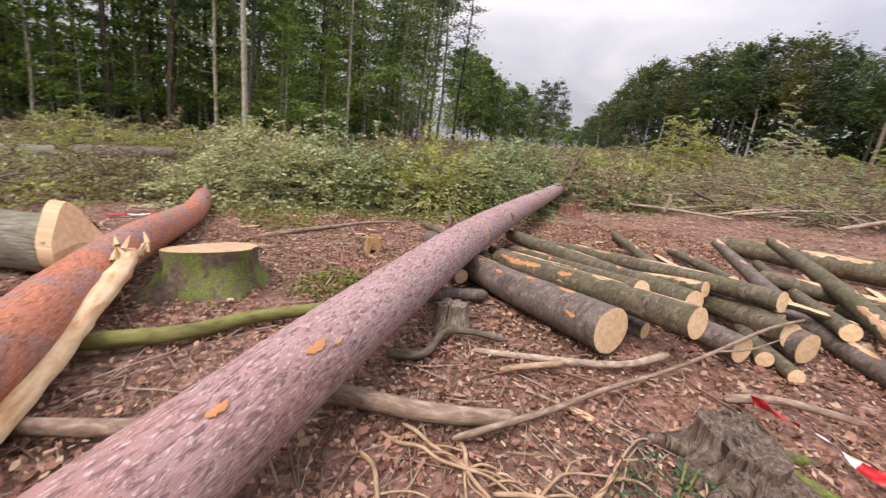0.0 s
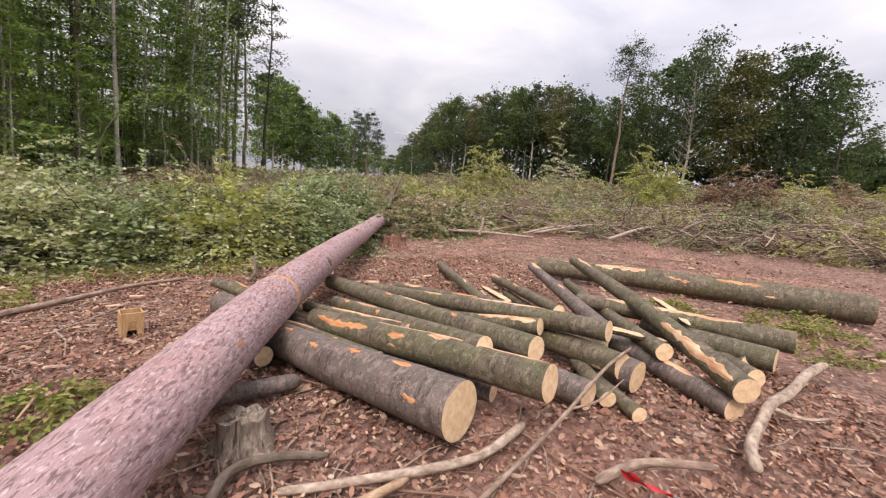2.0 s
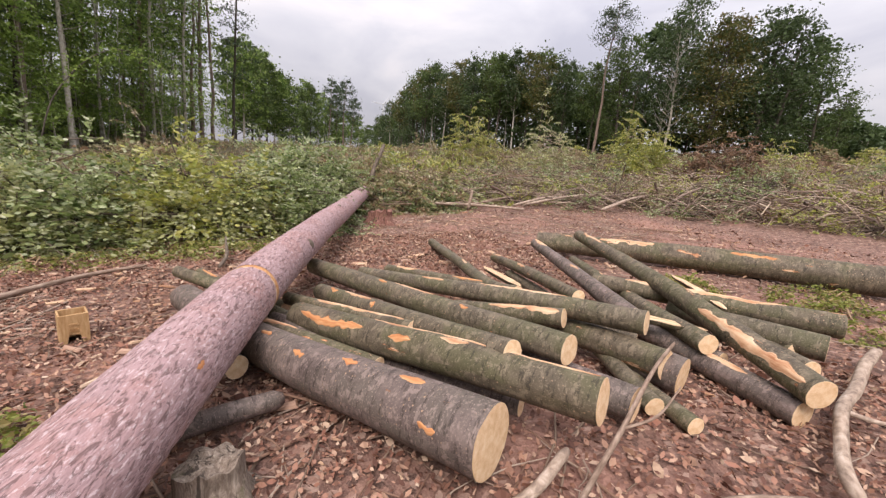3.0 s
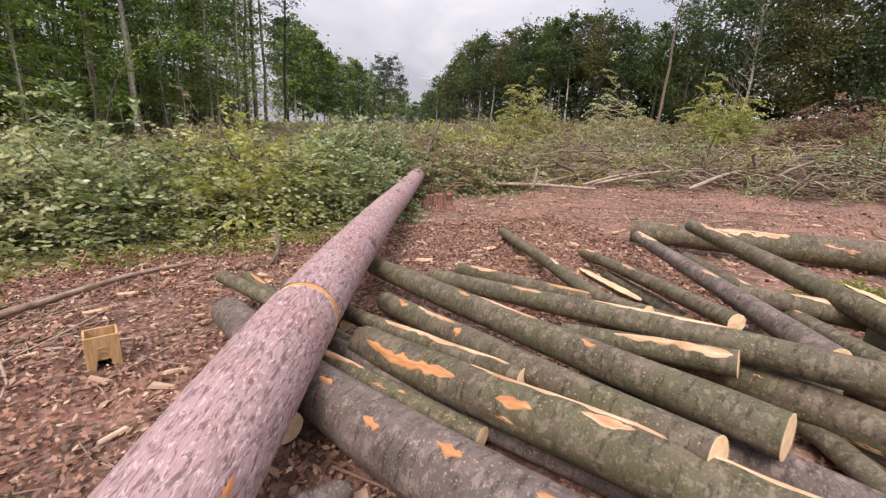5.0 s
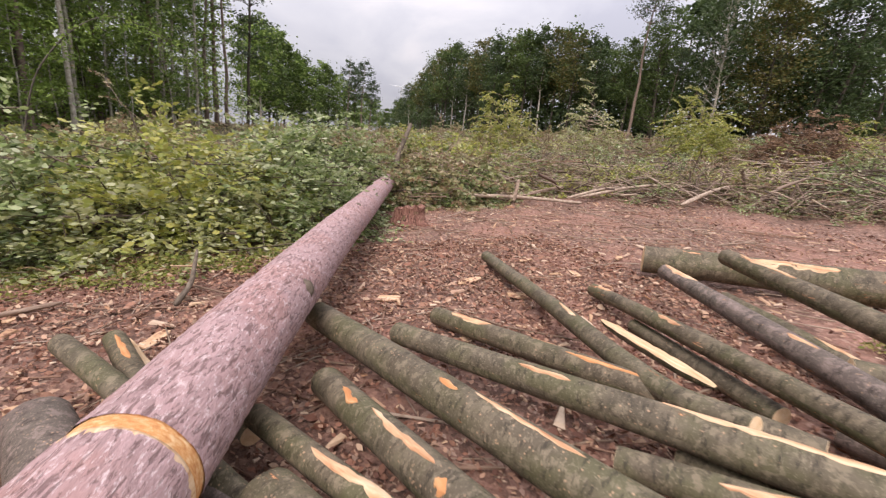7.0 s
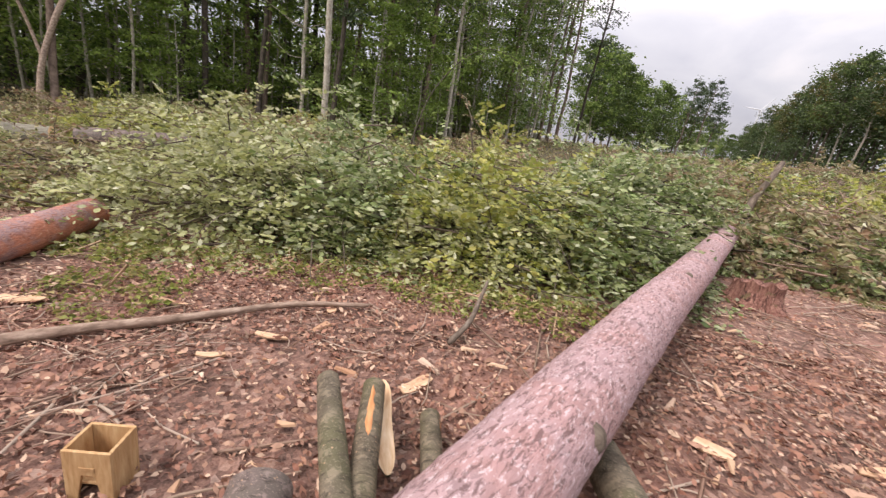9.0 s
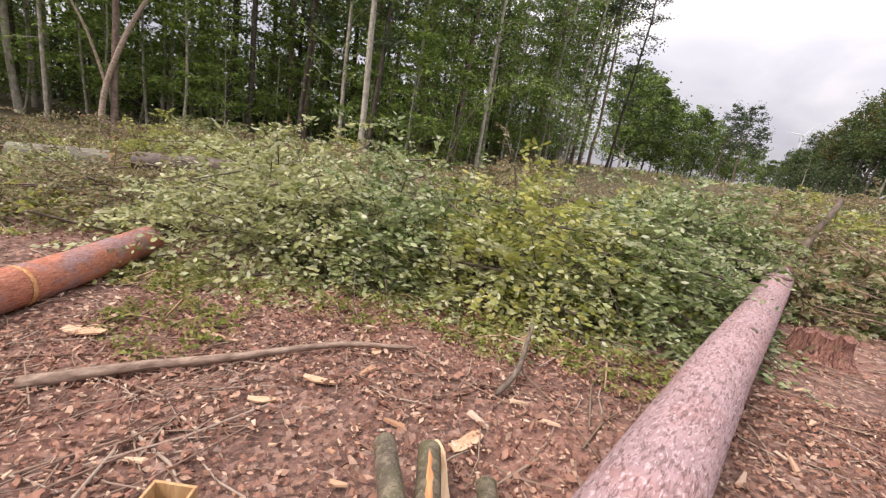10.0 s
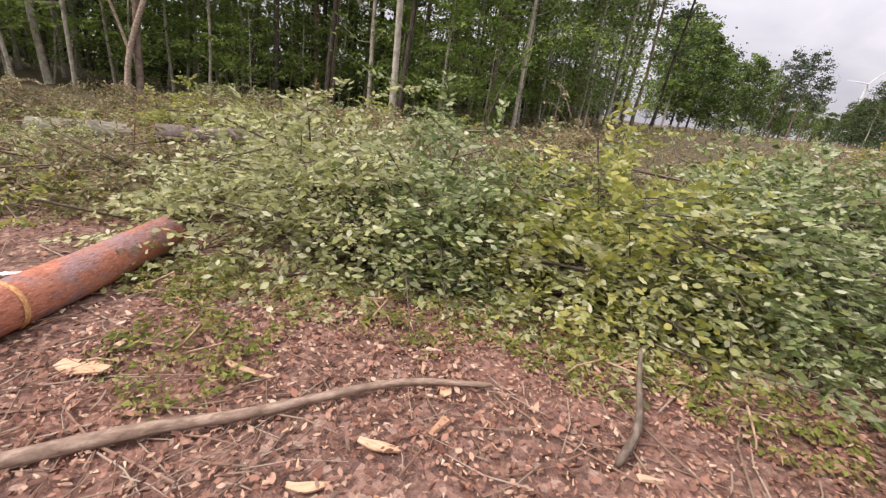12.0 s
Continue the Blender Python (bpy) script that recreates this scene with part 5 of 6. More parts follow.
# ---- cut brush: heaps of leafy branches ----
def brush_heap(name, c, rx, ry, h, sprays, leaves, size, leaf_mat, label, sticks=30, stick_mat=None, spread=1.0, up=0.5, broad=False):
    """A mound of cut branches: curved stems with leaves in loose flat sprays."""
    x0, y0 = c
    z0 = gz(x0, y0)
    ob = thing(name, (x0, y0, z0), label, "brush pile")
    a, q = rng.uniform(0, 2 * math.pi, sprays), np.sqrt(rng.uniform(0, 1, sprays))
    X, Y = np.cos(a) * q * rx, np.sin(a) * q * ry
    hump = h * np.clip(1 - q ** 2.4, 0, 1) * (0.85 + 0.5 * lattice((X + x0) * 1.9, (Y + y0) * 1.9, 4) + 0.3 * lattice((X + x0) * 4.3, (Y + y0) * 4.3, 6))
    Z = ground_z(X + x0, Y + y0) - z0 + hump * rng.uniform(0.25, 1.0, sprays) ** 0.55
    B = np.stack([X, Y, Z], 1)
    D = np.stack([np.cos(a) * (0.4 + q), np.sin(a) * (0.4 + q), rng.uniform(-0.1, 1.0, sprays) * up], 1) + rng.normal(size=(sprays, 3)) * 0.75 * spread
    D /= np.linalg.norm(D, axis=1)[:, None]
    Ls = rng.uniform(0.35, 0.95, sprays) * spread * (0.6 + 0.4 * min(1.5, h))
    side = np.cross(D, (0, 0, 1.0))
    side /= np.linalg.norm(side, axis=1)[:, None] + 1e-9
    # leaves stand in two ranks along each twig, in one loose plane
    t = np.broadcast_to(np.linspace(0.1, 1, leaves), (sprays, leaves)) + rng.normal(size=(sprays, leaves)) * 0.03
    rank = np.where(np.arange(leaves) % 2 == 0, 1.0, -1.0)[None]
    fork = rng.normal(size=(sprays, leaves)) * 0.07 * (0.5 + 0.5 * h)
    P = B[:, None] + D[:, None] * (t * Ls[:, None])[..., None] + side[:, None] * (rank * size * 0.55 + fork * t)[..., None]
    P[..., 2] += -0.35 * t ** 2 * Ls[:, None] + rng.normal(size=t.shape) * 0.02
    axis = D[:, None] * 0.75 + side[:, None] * rank[..., None] + rng.normal(size=P.shape) * 0.25
    axis[..., 2] -= 0.3
    plane = np.cross(side, D) + rng.normal(size=(sprays, 3)) * 0.35
    plane *= np.sign(plane[:, 2:3]) + 1e-6
    nrm = plane[:, None] + rng.normal(size=P.shape) * 0.55
    P, axis, nrm = P.reshape(-1, 3), axis.reshape(-1, 3), nrm.reshape(-1, 3)
    low = ground_z(P[:, 0] + x0, P[:, 1] + y0) - z0 + 0.02
    P[:, 2] = np.maximum(P[:, 2], low)
    L = size * rng.uniform(0.65, 1.35, len(P))
    if broad:
        V, F = oval_leaves(P, axis, nrm, L * 1.15, L * rng.uniform(0.38, 0.62, len(P)), 0.2)
    else:
        V, F = leaf_cards(P, axis, nrm, L, L * rng.uniform(0.5, 0.8, len(P)))
    part("foliage", mesh_from("foliage", V, F, smooth=False), leaf_mat, ob, kind="stuff")
    pieces = []
    for i in range(0, sprays, max(2, sprays // 70) if h > 0.2 else 12):
        p0 = B[i] - D[i] * 0.25
        mid = B[i] + D[i] * Ls[i] * 0.5 + (0, 0, -0.05 * Ls[i])
        end = B[i] + D[i] * Ls[i] + (0, 0, -0.33 * Ls[i])
        pieces.append(tube(np.stack([p0, mid, end]), [0.012, 0.008, 0.002], 4))
    for i in range(sticks):
        an = rng.uniform(0, 2 * math.pi)
        px, py = rng.normal(size=2) * (rx * 0.45, ry * 0.45)
        zz = gz(px + x0, py + y0) - z0 + rng.uniform(0.03, max(0.08, h * 0.8)) * max(0.1, 1 - (px / rx) ** 2 - (py / ry) ** 2)
        ln = rng.uniform(0.4, 1.3)
        d = np.array([math.cos(an), math.sin(an), rng.normal() * 0.15]) * ln
        bend = rng.normal(size=3) * 0.08
        r = rng.uniform(0.006, 0.022)
        pieces.append(tube(np.stack([(px, py, zz) - d, np.array((px, py, zz)) + bend, (px, py, zz) + d]), [r, r * 0.8, r * 0.35], 4))
    V, F, uv = joined(pieces)
    part("stem_tangle", mesh_from("stem_tangle", V, F, uv), stick_mat or M_DEAD, ob, kind="stuff")
    return ob


HEAPS = [
    # centre, half-widths, height, sprays, leaves per spray, leaf size, leaves, label
    ((-3.9, 13.0), 2.3, 1.7, 1.55, 575, 24, 0.085, M_LEAF_PALE, "heap of cut branches with pale green leaves"),
    ((-1.9, 13.9), 1.8, 1.6, 1.85, 550, 24, 0.085, M_LEAF_DEEP, "heap of cut branches with deep green leaves"),
    ((-2.6, 12.9), 1.6, 0.9, 1.05, 325, 24, 0.075, M_LEAF_PALE, "low heap of pale leafed branches before the tall ones"),
    ((0.0, 14.2), 1.9, 1.6, 1.75, 550, 24, 0.085, M_LEAF_YELLOW, "heap of cut branches with yellowing leaves"),
    ((-0.1, 13.3), 1.8, 0.9, 1.0, 325, 24, 0.075, M_LEAF_PALE, "low heap of mixed green branches"),
    ((1.45, 14.6), 1.25, 1.8, 1.75, 600, 26, 0.075, M_LEAF_DEEP, "dense heap of dark leafed branches against the pine trunk"),
    ((2.0, 16.6), 1.25, 1.7, 1.9, 400, 26, 0.10, M_LEAF_DEEP, "tall heap of branches at the pine's crown end"),
    ((2.9, 16.8), 0.8, 1.0, 1.15, 220, 26, 0.09, M_LEAF_DEEP, "leafy branches over the pine's broken end"),
    ((5.3, 17.2), 1.3, 1.2, 0.7, 260, 24, 0.09, M_LEAF_DEEP, "dark green brush beyond the pine's end"),
    ((-7.2, 12.8), 2.2, 1.7, 0.85, 320, 20, 0.085, M_LEAF_OLIVE, "wilted brush with olive and tan leaves"),
    ((-10.8, 16.3), 3.0, 2.0, 1.2, 360, 22, 0.10, M_LEAF_YELLOW, "brush heap at the edge of the wood"),
    ((-6.0, 16.6), 3.0, 1.8, 1.5, 380, 22, 0.10, M_LEAF_OLIVE, "wilting brush heap before the wood"),
    ((-1.0, 17.4), 3.2, 1.6, 1.5, 380, 22, 0.10, M_LEAF_OLIVE, "wilting brush heap in the second row"),
    ((3.0, 21.0), 3.5, 2.2, 1.2, 300, 22, 0.12, M_LEAF_OLIVE, "brush heap towards the ride"),
    ((-14.5, 13.0), 2.6, 2.2, 1.1, 300, 20, 0.10, M_LEAF_OLIVE, "brown and green brush at the clearing's edge"),
    ((-9.0, 9.2), 2.6, 2.2, 0.9, 300, 20, 0.09, M_LEAF_OLIVE, "low wilted brush beside the red pine"),
]
for c, rx, ry, h, sprays, leaves, size, m, label in HEAPS:
    brush_heap("brush_pile", c, rx, ry, h, sprays, leaves, size, m, label, 45, M_DARK_BRANCH, broad=c[1] < 15.5 and c[0] > -5)

# brush round the far logs
for i in range(24):
    cx, cy = rng.uniform(-15, -6.0), rng.uniform(10.2, 15.8)
    m = (M_LEAF_OLIVE, M_LEAF_YELLOW, M_LEAF_OLIVE, M_LEAF_PALE)[i % 4]
    brush_heap("brush_pile", (cx, cy), rng.uniform(1.3, 2.0), rng.uniform(1.0, 1.5), rng.uniform(0.4, 0.75), 140, 16, 0.085, m, "low wilted brush round the far logs", 24)
# second rows: brush all the way to the wood
for i in range(26):
    cx, cy = rng.uniform(-19, 7), rng.uniform(16.5, 24)
    m = (M_LEAF_OLIVE, M_LEAF_YELLOW, M_LEAF_PALE, M_LEAF_OLIVE, M_LEAF_DEEP)[i % 5]
    brush_heap("brush_pile", (cx, cy), rng.uniform(1.8, 2.8), rng.uniform(1.2, 1.8), rng.uniform(0.8, 1.4), 150, 18, 0.12, m, "cut brush with wilting leaves before the wood", 24)
# slash over the right-hand clearing: low tangles of limbs, wilting leaves
for i in range(110):
    d = 14.8 + 27.0 * (i / 110.0) ** 1.5
    az = radians(rng.uniform(12, 74))
    cx, cy = 1.2 + d * math.sin(az), 5.0 + d * math.cos(az)
    green = rng.uniform() < (0.75 if az < radians(36) else 0.35)
    m = (M_LEAF_OLIVE, M_LEAF_DEEP, M_LEAF_OLIVE, M_LEAF_YELLOW)[i % 4] if green else (M_LEAF_BROWN, M_LEAF_OLIVE, M_LEAF_BROWN)[i % 3]
    far = d / 20.0
    brush_heap("slash_pile", (cx, cy), rng.uniform(0.9, 2.0), rng.uniform(0.7, 1.4), rng.uniform(0.5, 1.3) * (1.15 if green else 0.7), 80 if green else 45, 14, 0.085 * max(1.0, far), m, "low tangle of cut limbs with green wilting leaves" if green else "low brown tangle of bare limbs and dead leaves", 34, (M_DEAD, M_DARK_BRANCH, M_TWIG, M_PALE_BRANCH)[i % 4], 0.9, 0.7)


for i in range(34):
    d = rng.uniform(13.6, 18.5)
    az = radians(rng.uniform(14, 72))
    m = (M_LEAF_OLIVE, M_LEAF_YELLOW, M_LEAF_OLIVE, M_LEAF_DEEP)[i % 4]
    brush_heap("slash_pile", (1.2 + d * math.sin(az), 5.0 + d * math.cos(az)), rng.uniform(0.5, 1.1), rng.uniform(0.4, 0.8), rng.uniform(0.25, 0.6), 46, 12, 0.07, m, "small low clump of leafy cut twigs", 26, (M_DARK_BRANCH, M_DEAD)[i % 2], 0.7, 0.7)


def slash_sticks():
    """Bare limbs and sticks strewn over the slash, past counting."""
    pieces = []
    for i in range(1600):
        d = 13.4 + 24 * rng.uniform() ** 1.6
        az = radians(rng.uniform(11, 76))
        x, y = 1.2 + d * math.sin(az), 5.0 + d * math.cos(az)
        a = rng.normal() * 0.8 - 0.3 + (rng.uniform() < 0.35) * 1.4
        ln = rng.uniform(0.15, 0.65)
        dx, dy, dz = math.cos(a) * ln, math.sin(a) * ln, rng.normal() * 0.16
        lift = rng.uniform(0.03, 0.42)
        r = rng.uniform(0.006, 0.02) * (1 + (rng.uniform() < 0.12) * 1.5)
        z = gz(x, y) + lift + abs(dz) * 0.5
        pieces.append(tube(np.array([(x - dx, y - dy, z - dz), (x + rng.normal() * 0.06, y + rng.normal() * 0.06, z + 0.05), (x + dx, y + dy, z + dz)]), [r, r * 0.9, r * 0.5], 4))
    V, F, uv = joined(pieces)
    ob = part("slash_sticks", mesh_from("slash_sticks", V, F, uv), M_SLASH)
    tagged(ob, "bare grey and pale sticks strewn over the slash", "sticks", kind="stuff")


slash_sticks()
# bigger things that stand out of the slash
brush_heap("birch_brush", (19.0, 21.5), 1.4, 1.3, 3.4, 260, 26, 0.12, M_LEAF_YELLOW, "pale yellow-green toppled birch crown", 20)
brush_heap("dead_brush", (20.6, 18.2), 2.0, 1.4, 2.3, 260, 22, 0.12, M_LEAF_BROWN, "rust-brown heap of dead brush", 40, M_DARK_BRANCH)
brush_heap("pale_brush", (15.4, 24.6), 1.3, 1.0, 3.3, 120, 20, 0.11, M_LEAF_PALE, "silvery upturned branch crown", 50, M_PALE_BRANCH)
brush_heap("green_brush", (12.2, 27.5), 1.7, 1.2, 3.2, 200, 24, 0.12, M_LEAF_YELLOW, "bright green young bush standing in the slash", 20)
# low fresh weeds on the litter before the heap
for (cx, cy, rx) in ((-2.6, 11.0, 0.7), (-1.6, 11.7, 0.8), (-2.2, 10.2, 0.6), (0.3, 12.0, 0.6), (1.4, 12.0, 0.5), (-0.6, 12.3, 0.7), (-3.4, 10.9, 0.5), (-0.3, 7.35, 0.35), (6.6, 6.9, 0.6), (6.0, 8.3, 0.45), (7.1, 7.5, 0.5)):
    brush_heap("weed_patch", (cx, cy), rx, rx * 0.7, 0.13, 75, 9, 0.05, M_LEAF_WEED, "low patch of fresh green weeds", 0, M_YELLOW_TWIG, 0.35, 0.9)
for (cx, cy, rx) in ((2.02, 5.02, 0.20), (0.35, 4.35, 0.22), (0.62, 4.2, 0.18)):
    brush_heap("fern_tuft", (cx, cy), rx, rx * 0.6, 0.10, 26, 11, 0.03, M_LEAF_FERN, "small dark green fern on the litter", 0, M_GREEN_BRANCH, 0.45, 0.6)
# long limbs and poles lying in the slash
for i in range(52):
    d = rng.uniform(13.2, 23)
    az = radians(rng.uniform(17, 70))
    x, y = 1.2 + d * math.sin(az), 5.0 + d * math.cos(az)
    a = rng.uniform(-0.5, 0.9)
    ln = rng.uniform(0.8, 2.2)
    dx, dy = math.cos(a) * ln, -math.sin(a) * ln
    r = rng.uniform(0.015, 0.055)
    lift = 0.10 + rng.uniform(0, 0.3)
    pts = [(x - dx, y - dy, gz(x - dx, y - dy) + lift * 0.6), (x + rng.normal() * 0.1, y + rng.normal() * 0.1, gz(x, y) + lift), (x + dx, y + dy, gz(x + dx, y + dy) + lift * 0.6)]
    make_branch("cut_limb", [(pts, r, r * 0.6)], (M_DEAD, M_DARK_BRANCH, M_DEAD, M_PALE_BRANCH)[i % 4], ("grey cut limb in the slash", "dark cut limb in the slash", "brown cut limb in the slash", "pale barkless limb in the slash")[i % 4], 8, 0.1, i, "branch", "limbs in the slash", 0.3)
make_branch("fallen_limb", [([(5.4, 15.85, 0.30), (6.6, 15.75, 0.33), (8.2, 15.3, 0.32)], 0.05, 0.035), ([(6.55, 15.75, 0.2), (6.58, 15.72, 0.45), (6.6, 15.70, 0.75)], 0.05, 0.04)], M_PALE_BRANCH, "pale fallen limb with an upright stub", 9, 0.1, 70)



# ---- trees ----
def limb(p, d, length, r, rise, seed_pts=4):
    pts = [p]
    d = d / np.linalg.norm(d)
    for i in range(seed_pts - 1):
        d = d + rng.normal(size=3) * 0.16 + np.array([0, 0, rise])
        d /= np.linalg.norm(d)
        pts.append(pts[-1] + d * length / (seed_pts - 1))
    return np.array(pts), np.linspace(r, r * 0.25, seed_pts)


def make_tree(label, height, r, bark, leaf_mat, crown_from, reach, n_limbs, n_leaves, leaf, flat=0.35, lean=0.02, bare=0.0, taper=1.6, name="tree"):
    """A tapered trunk with limbs, and a crown of many small leaves in layered clumps."""
    ob = thing(name, (0, 0, 0), label, "tree")
    k = 9
    zs = np.linspace(-0.3, height, k)
    wob = np.cumsum(rng.normal(size=(k, 2)) * lean * height / k * 2, 0)
    wob -= wob[0]
    T = np.column_stack([wob, zs])
    P = smooth_path(T, height / 11)
    R = r * (1 - np.linspace(0, 1, len(P)) ** 1.2 * 0.88)
    R[0] *= 1.35
    pieces = [tube(P, R, 9, 0.06, int(height * 7))]
    tips, dirs = [], []
    for i in range(n_limbs):
        f = crown_from + (1 - crown_from) * (i + rng.uniform()) / n_limbs
        q = P[min(len(P) - 1, int(f * (len(P) - 1)))]
        a = i * 2.4 + rng.uniform(-0.5, 0.5)
        g = (f - crown_from) / (1 - crown_from)
        ln = reach * (1 - 0.72 * g ** taper) * rng.uniform(0.6, 1.15) * (0.55 + 0.9 * min(g * 2.5, 0.5))
        d = np.array([math.cos(a), math.sin(a), rng.uniform(0.05, 0.7)])
        pts, rr = limb(q, d, ln, max(0.012, r * 0.28 * (1 - g * 0.6)), 0.07)
        pieces.append(tube(pts, rr, 4))
        for s in (0.45, 0.7, 0.85, 1.0):
            j = s * (len(pts) - 1)
            tips.append(pts[int(j)] + (pts[min(int(j) + 1, len(pts) - 1)] - pts[int(j)]) * (j - int(j)))
            dirs.append(ln)
    tips.append(P[-1])
    dirs.append(reach * 0.5)
    V, F, uv = joined(pieces)
    part("trunk", mesh_from("trunk", V, F, uv), bark, ob)
    tips, dirs = np.array(tips), np.array(dirs)
    keep = rng.uniform(size=len(tips)) >= bare
    tips, dirs = tips[keep], dirs[keep]
    per = max(1, n_leaves // len(tips))
    S = (0.20 + 0.17 * dirs)[:, None, None]
    C = tips[:, None] + rng.normal(size=(len(tips), per, 3)) * S * np.array([1, 1, flat])
    C = C.reshape(-1, 3)
    nrm = np.array([0, 0, 1.0]) + rng.normal(size=C.shape) * 0.6
    axis = rng.normal(size=C.shape) * (1, 1, 0.4)
    L = leaf * rng.uniform(0.6, 1.4, len(C))
    V, F = leaf_cards(C, axis, nrm, L, L * 0.7)
    part("crown", mesh_from("crown", V, F, smooth=False), leaf_mat, ob, kind="stuff")
    return ob


def grove(protos, spots, group):
    for i, (x, y, s) in enumerate(spots):
        src = protos[i % len(protos)]
        m = Matrix.Translation((x, y, gz(x, y))) @ Matrix.Rotation(rng.uniform(0, 6.28), 4, "Z") @ Matrix.Rotation(rng.normal() * 0.02, 4, "X") @ Matrix.Diagonal((s, s, s * rng.uniform(0.92, 1.1), 1))
        ob = copy_thing(src, m)
        ob.matrix_basis = m
        tagged(ob, group=group)
    for p in protos:
        for o in (*p.children_recursive, p):
            bpy.data.objects.remove(o)


def along(edge, count, depth, power, gap=1.3):
    """Spots behind an edge line: (x, y, scale)."""
    E = np.array(edge, float)
    seg = np.linalg.norm(np.diff(E, axis=0), axis=1)
    wt = seg / np.maximum(6, np.linalg.norm((E[1:] + E[:-1]) / 2, axis=1)) ** 0.6
    cum = np.concatenate([[0], np.cumsum(wt)]) / wt.sum()
    out = []
    tries = 0
    while len(out) < count and tries < count * 30:
        tries += 1
        u = rng.uniform()
        k = min(len(seg) - 1, int(np.searchsorted(cum, u) - 1))
        f = (u - cum[k]) / (cum[k + 1] - cum[k])
        t = (E[k + 1] - E[k]) / seg[k]
        nrm = np.array([-t[1], t[0]])
        p = E[k] + (E[k + 1] - E[k]) * f + nrm * depth * rng.uniform() ** power
        if all((p[0] - q[0]) ** 2 + (p[1] - q[1]) ** 2 > gap * gap for q in out):
            out.append((p[0], p[1], rng.uniform(0.82, 1.12)))
    return out


def woods_mass(name, label, spots, leaf_mat, bark, leaves, leaf, low, high, reach):
    """The deep of a wood, past counting: stems in one mesh, leaves in another."""
    ob = thing(name, (spots[0][0], spots[0][1], gz(spots[0][0], spots[0][1])), label, "wood", kind="stuff")
    b = np.array(ob.location)
    stems, C = [], []
    for x, y, s in spots:
        z = gz(x, y)
        h = high * s
        pts = np.array([(0, 0, -0.2), (rng.normal() * 0.15, rng.normal() * 0.15, h * 0.5), (rng.normal() * 0.4, rng.normal() * 0.4, h)]) + (x, y, z) - b
        stems.append(tube(pts, [0.17 * s, 0.12 * s, 0.03], 6))
        n = leaves // 14
        zz = low * h + (1 - low) * h * rng.uniform(0, 1, 14)
        wid = reach * (1 - 0.6 * (zz / h) ** 2)
        a = rng.uniform(0, 6.28, 14)
        k = np.stack([np.cos(a) * wid * 0.6, np.sin(a) * wid * 0.6, zz], 1) + (x, y, z) - b
        C.append((k[:, None] + rng.normal(size=(14, n, 3)) * (wid[:, None, None] * 0.4) * (1, 1, 0.5)).reshape(-1, 3))
    V, F, uv = joined(stems)
    part("stem_mass", mesh_from("stem_mass", V, F, uv), bark, ob, kind="stuff")
    C = np.vstack(C)
    L = leaf * rng.uniform(0.6, 1.4, len(C))
    V, F = leaf_cards(C, rng.normal(size=C.shape) * (1, 1, 0.5), np.array([0, 0, 1.0]) + rng.normal(size=C.shape) * 0.7, L, L * 0.7)
    part("foliage_mass", mesh_from("foliage_mass", V, F, smooth=False), leaf_mat, ob, kind="stuff")


LEFT_EDGE = [(-46, 6), (-30, 13), (-22, 18), (-15, 22), (-10, 25), (-7.5, 36), (-3.5, 50), (0.5, 60)]
pole = [make_tree("tall slender forest tree with pale bark and a high green crown", 23, 0.14, M_TRUNK, M_LEAF_TREE, 0.34, 2.6, 30, 2100, 0.23),
        make_tree("tall forest tree with brown bark and a high green crown", 24, 0.17, M_TRUNK_PINE, M_LEAF_TREE, 0.30, 2.8, 32, 2100, 0.23),
        make_tree("slim pale forest tree with bright green layered leaves", 20, 0.085, M_TRUNK, M_LEAF_TREE_LIGHT, 0.16, 2.3, 34, 2100, 0.22, 0.2),
        make_tree("tall forest tree with grey bark and leafy side branches", 22, 0.11, M_TRUNK, M_LEAF_TREE, 0.10, 2.6, 40, 2200, 0.22, 0.22),
        make_tree("dark forest conifer with bare lower stem", 23, 0.16, M_TRUNK_DARK, M_NEEDLE, 0.30, 2.0, 44, 2000, 0.23, 0.2)]
grove(pole, along(LEFT_EDGE, 108, 13, 1.0), "trees of the wood beyond the brush")
young = [make_tree("young understorey tree with bright green layered leaves", 7.5, 0.05, M_TRUNK, M_LEAF_TREE_LIGHT, 0.08, 2.0, 30, 1700, 0.18, 0.14),
         make_tree("leaning young tree with sparse layered leaves", 10.0, 0.055, M_TRUNK, M_LEAF_TREE, 0.12, 1.9, 30, 2000, 0.16, 0.14, lean=0.05)]
grove(young, along(LEFT_EDGE, 58, 10, 1.1), "understorey of the wood")
# dark stems and thicket leaves stand in for the shade between the trunks
woods_mass("deep_wood", "depth of the tall wood, stems coloured dark for shade", along([(p[0] - 8, p[1] + 9) for p in LEFT_EDGE[:-1]] + [(-13, 56), (-7, 66)], 44, 14, 1.0, 1.4), M_LEAF_TREE, M_TRUNK_DARK, 520, 0.30, 0.42, 21, 2.0)
woods_mass("deep_thicket", "thicket deep in the tall wood, coloured dark for shade", along([(p[0] - 10, p[1] + 13) for p in LEFT_EDGE[:-1]] + [(-14, 64), (-8, 74)], 110, 8, 1.0, 1.2), M_LEAF_MID, M_TRUNK_DARK, 330, 0.42, 0.0, 6.5, 2.2)


